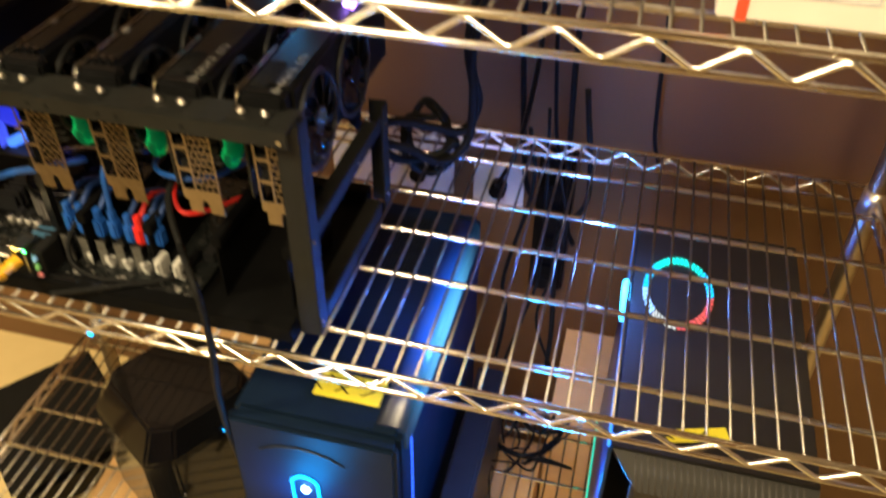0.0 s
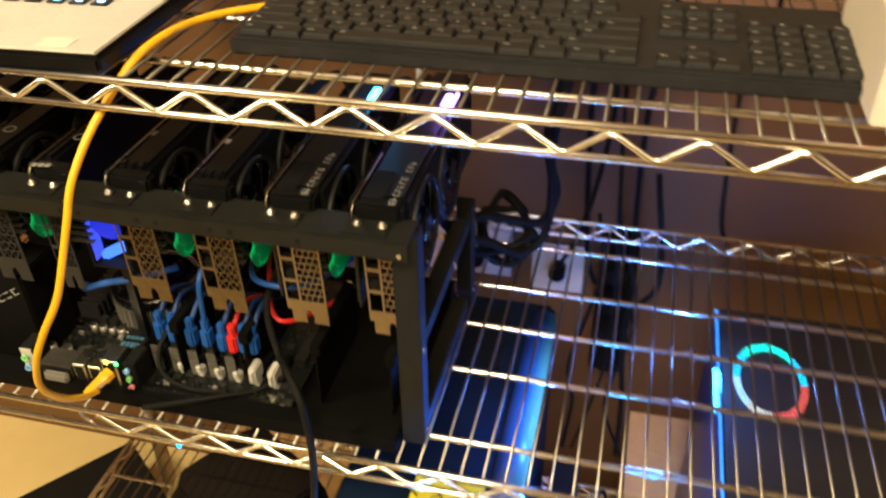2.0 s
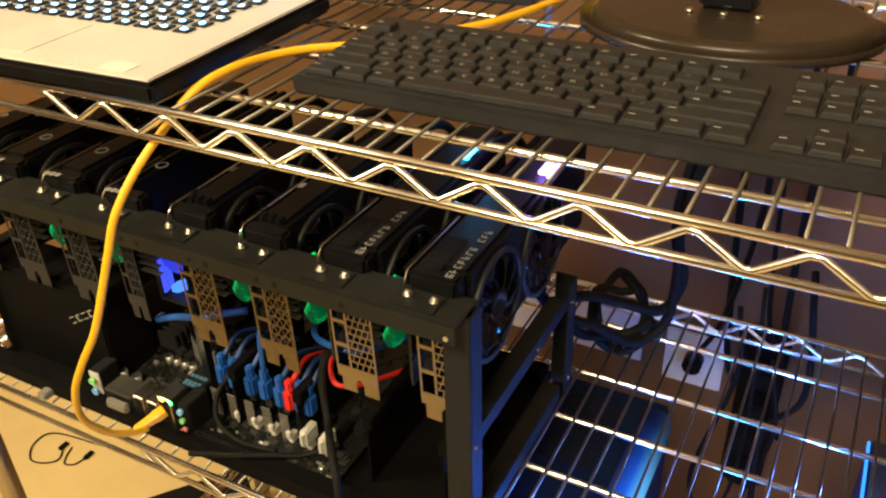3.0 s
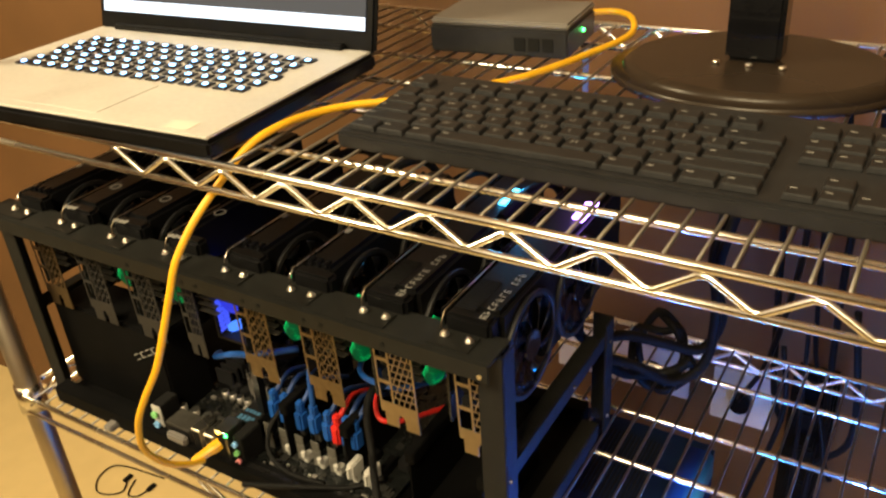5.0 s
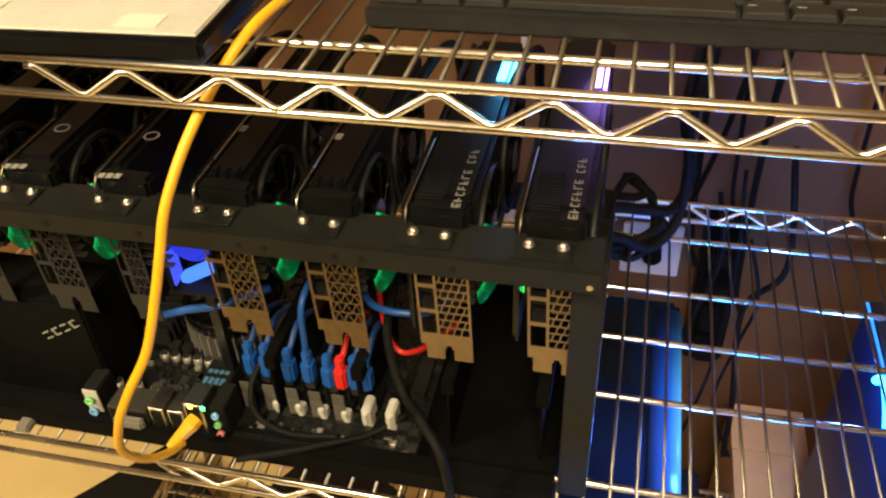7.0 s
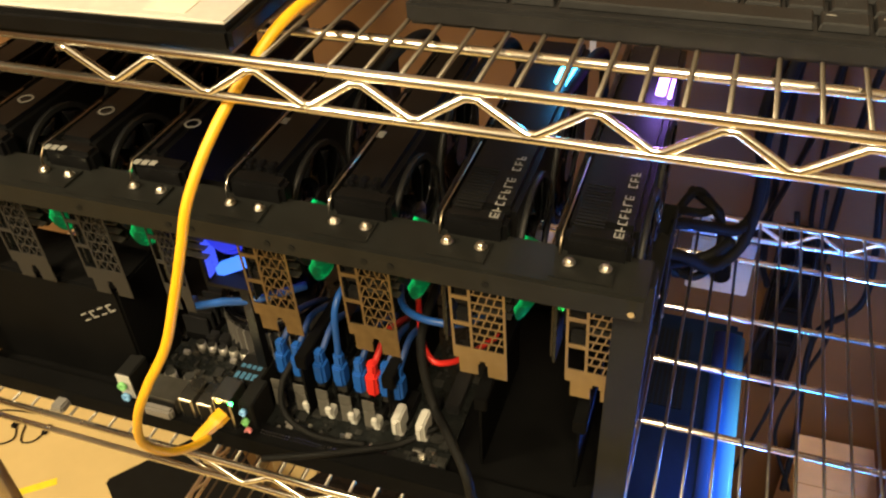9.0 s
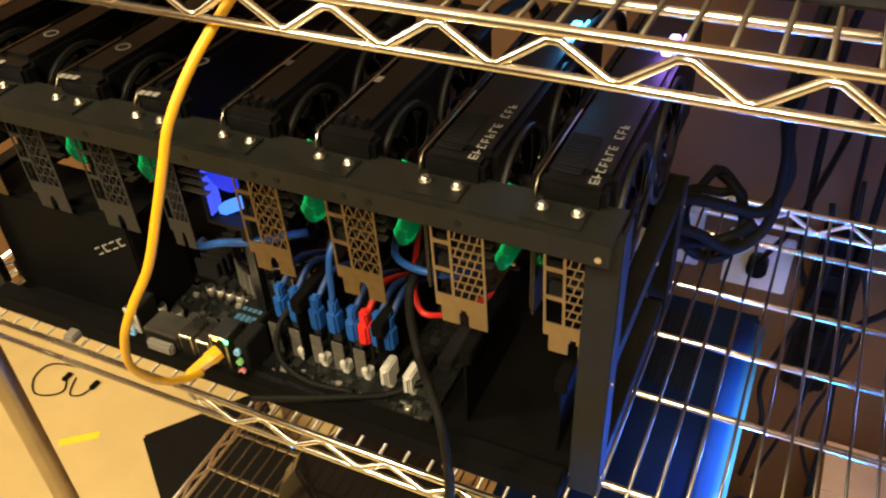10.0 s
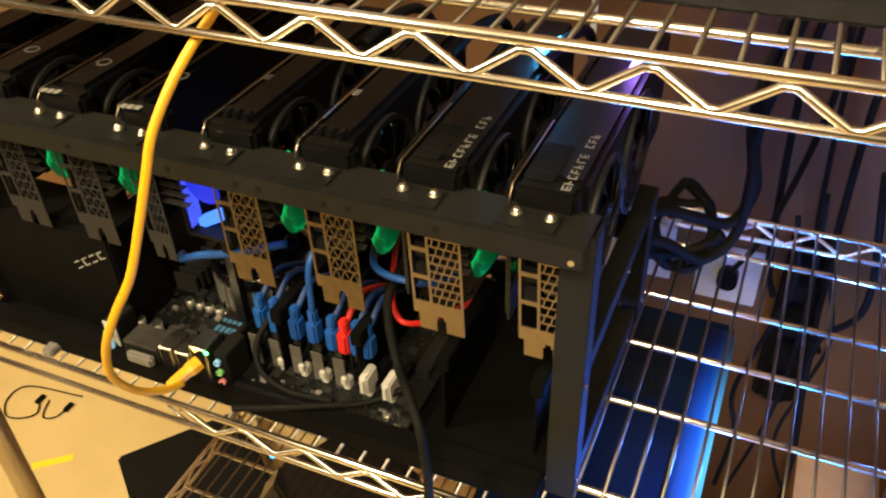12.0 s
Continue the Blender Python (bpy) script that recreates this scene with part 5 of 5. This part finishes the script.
one_box("front_panel", (-0.021, -0.160, 0.002), (0.021, -0.1505, 0.168), GLOSS, slab, 0.003)

# ---- on the wall and floor ----
plate = thing("wall_plate", (0.033, 1.2645, 0.570), "white wall plate with a black plug in it", "wall plate")
one_box("plate", (-0.045, -0.006, -0.050), (0.042, 0.0, 0.045), WHITE, plate, 0.002)
bm = bmesh.new()
disc(bm, (0.0, -0.030, 0.002), 0.014, 0.024, 20, "y")
part("plug", bm, BLACK, plate)
plate2 = thing("wall_plate", (-0.105, 1.2645, 0.578), "white wall plate with a black plug in it", "wall plate")
one_box("plate", (-0.160, -0.006, -0.042), (0.058, 0.0, 0.052), WHITE, plate2, 0.002)
bm = bmesh.new()
disc(bm, (0.0, -0.030, 0.002), 0.014, 0.024, 20, "y")
part("plug", bm, BLACK, plate2)
tagged(one_box("floor_tape", (0, 0, 0), (0.085, 0.018, 0.0008), TAPE, m=pose(-1.255, 0.945, FLOOR_Z, 0, 0, 39)), "strip of bright yellow tape on the floor", "tape")
binn = thing("storage_box", (-0.820, 0.985, FLOOR_Z), "low black plastic box on the floor under the rack", "box", turn=-38)
binn.scale = (1.4, 1.4, 1.4)
bm = bmesh.new()
box(bm, (-0.10, -0.085, 0.0), (0.10, 0.085, 0.075), None, 0.016)
part("body", bm, BLACK, binn)
bm = bmesh.new()
box(bm, (-0.104, -0.089, 0.0752), (0.104, 0.089, 0.086), None, 0.004)
part("lid", bm, MATT, binn, "flat matt lid")
F4 = FLOOR_Z + 0.004
for pts in ([(-1.300, 1.150, F4), (-1.443, 1.129, F4), (-1.460, 1.080, F4), (-1.425, 1.040, F4), (-1.385, 1.045, F4), (-1.362, 1.070, F4), (-1.385, 1.105, F4)],
            [(-1.364, 1.112, F4), (-1.350, 1.080, F4), (-1.335, 1.066, F4), (-1.313, 1.077, F4), (-1.305, 1.110, F4)]):
    cb = thing("cord_loop", (0, 0, 0), "thin black cord with a small plug looped on the floor", "cable", "cords on the floor")
    one_tube("cord", pts, 0.0018, BLACK, cb)
    e = Vector(pts[-1])
    one_box("plug", e + Vector((-0.006, -0.012, -0.003)), e + Vector((0.006, 0.014, 0.006)), BLACK, cb, 0.002)

# ---- round fan in the foreground ----
FC = Vector((-0.264, 0.280, 1.050))
tf = thing("floor_fan", FC, "round black fan with a slotted grille before the rack", "fan")
bm = bmesh.new()
sect = [(0.128, 0.002), (0.131, -0.004), (0.135, -0.005), (0.138, 0.000), (0.1385, 0.012), (0.136, 0.020), (0.130, 0.018)]
rings = [[bm.verts.new((r * math.cos(2 * math.pi * k / 96), y, r * math.sin(2 * math.pi * k / 96))) for r, y in sect] for k in range(96)]
for k in range(96):
    for j in range(len(sect)):
        bm.faces.new((rings[k][j], rings[(k + 1) % 96][j], rings[(k + 1) % 96][(j + 1) % 7], rings[k][(j + 1) % 7])).smooth = True
part("housing", bm, TRAY, tf)
for k in range(56):
    a = 2 * math.pi * k / 56
    bm = bmesh.new()
    tube(bm, [(rr * math.cos(a + 0.5 * (rr / 0.124)), -0.004, rr * math.sin(a + 0.5 * (rr / 0.124))) for rr in (0.03, 0.054, 0.078, 0.102, 0.129)], 0.0013 + 0.0004 * (k % 2), 5)
    part("grille_bar", bm, MATT, tf)
for k in range(13):
    r = 0.036 + 0.0072 * k
    bm = bmesh.new()
    disc(bm, (0, -0.006, 0), r + 0.0017, 0.003, 56, "y", inner=r - 0.0017)
    part("grille_ring", bm, MATT, tf)
bm = bmesh.new()
disc(bm, (0, -0.008, 0), 0.034, 0.02, 32, "y")
part("hub", bm, MATT, tf)
bm = bmesh.new()
tube(bm, [(0, 0.03, -0.130), (0, 0.03, FLOOR_Z - FC.z + 0.02)], 0.014, 16)
part("pole", bm, BLACK, tf)
bm = bmesh.new()
disc(bm, (0, 0.03, FLOOR_Z - FC.z), 0.12, 0.02, 40, r2=0.10)
part("foot", bm, BLACK, tf)

# small plug left on the front edge of the middle shelf
clip = thing("small_plug", (-0.501, 0.611, MID + 0.0008), "small grey plug with a red lead lying on the shelf wires", "plug")
one_box("body", (-0.006, -0.010, 0.0), (0.006, 0.010, 0.008), SHADE, clip, 0.0015)
one_tube("lead", [(0.004, 0.004, 0.007), (0.010, 0.006, 0.011), (0.017, 0.009, 0.012), (0.023, 0.012, 0.009)], 0.0014, REDP, clip, "short red lead", n=6)
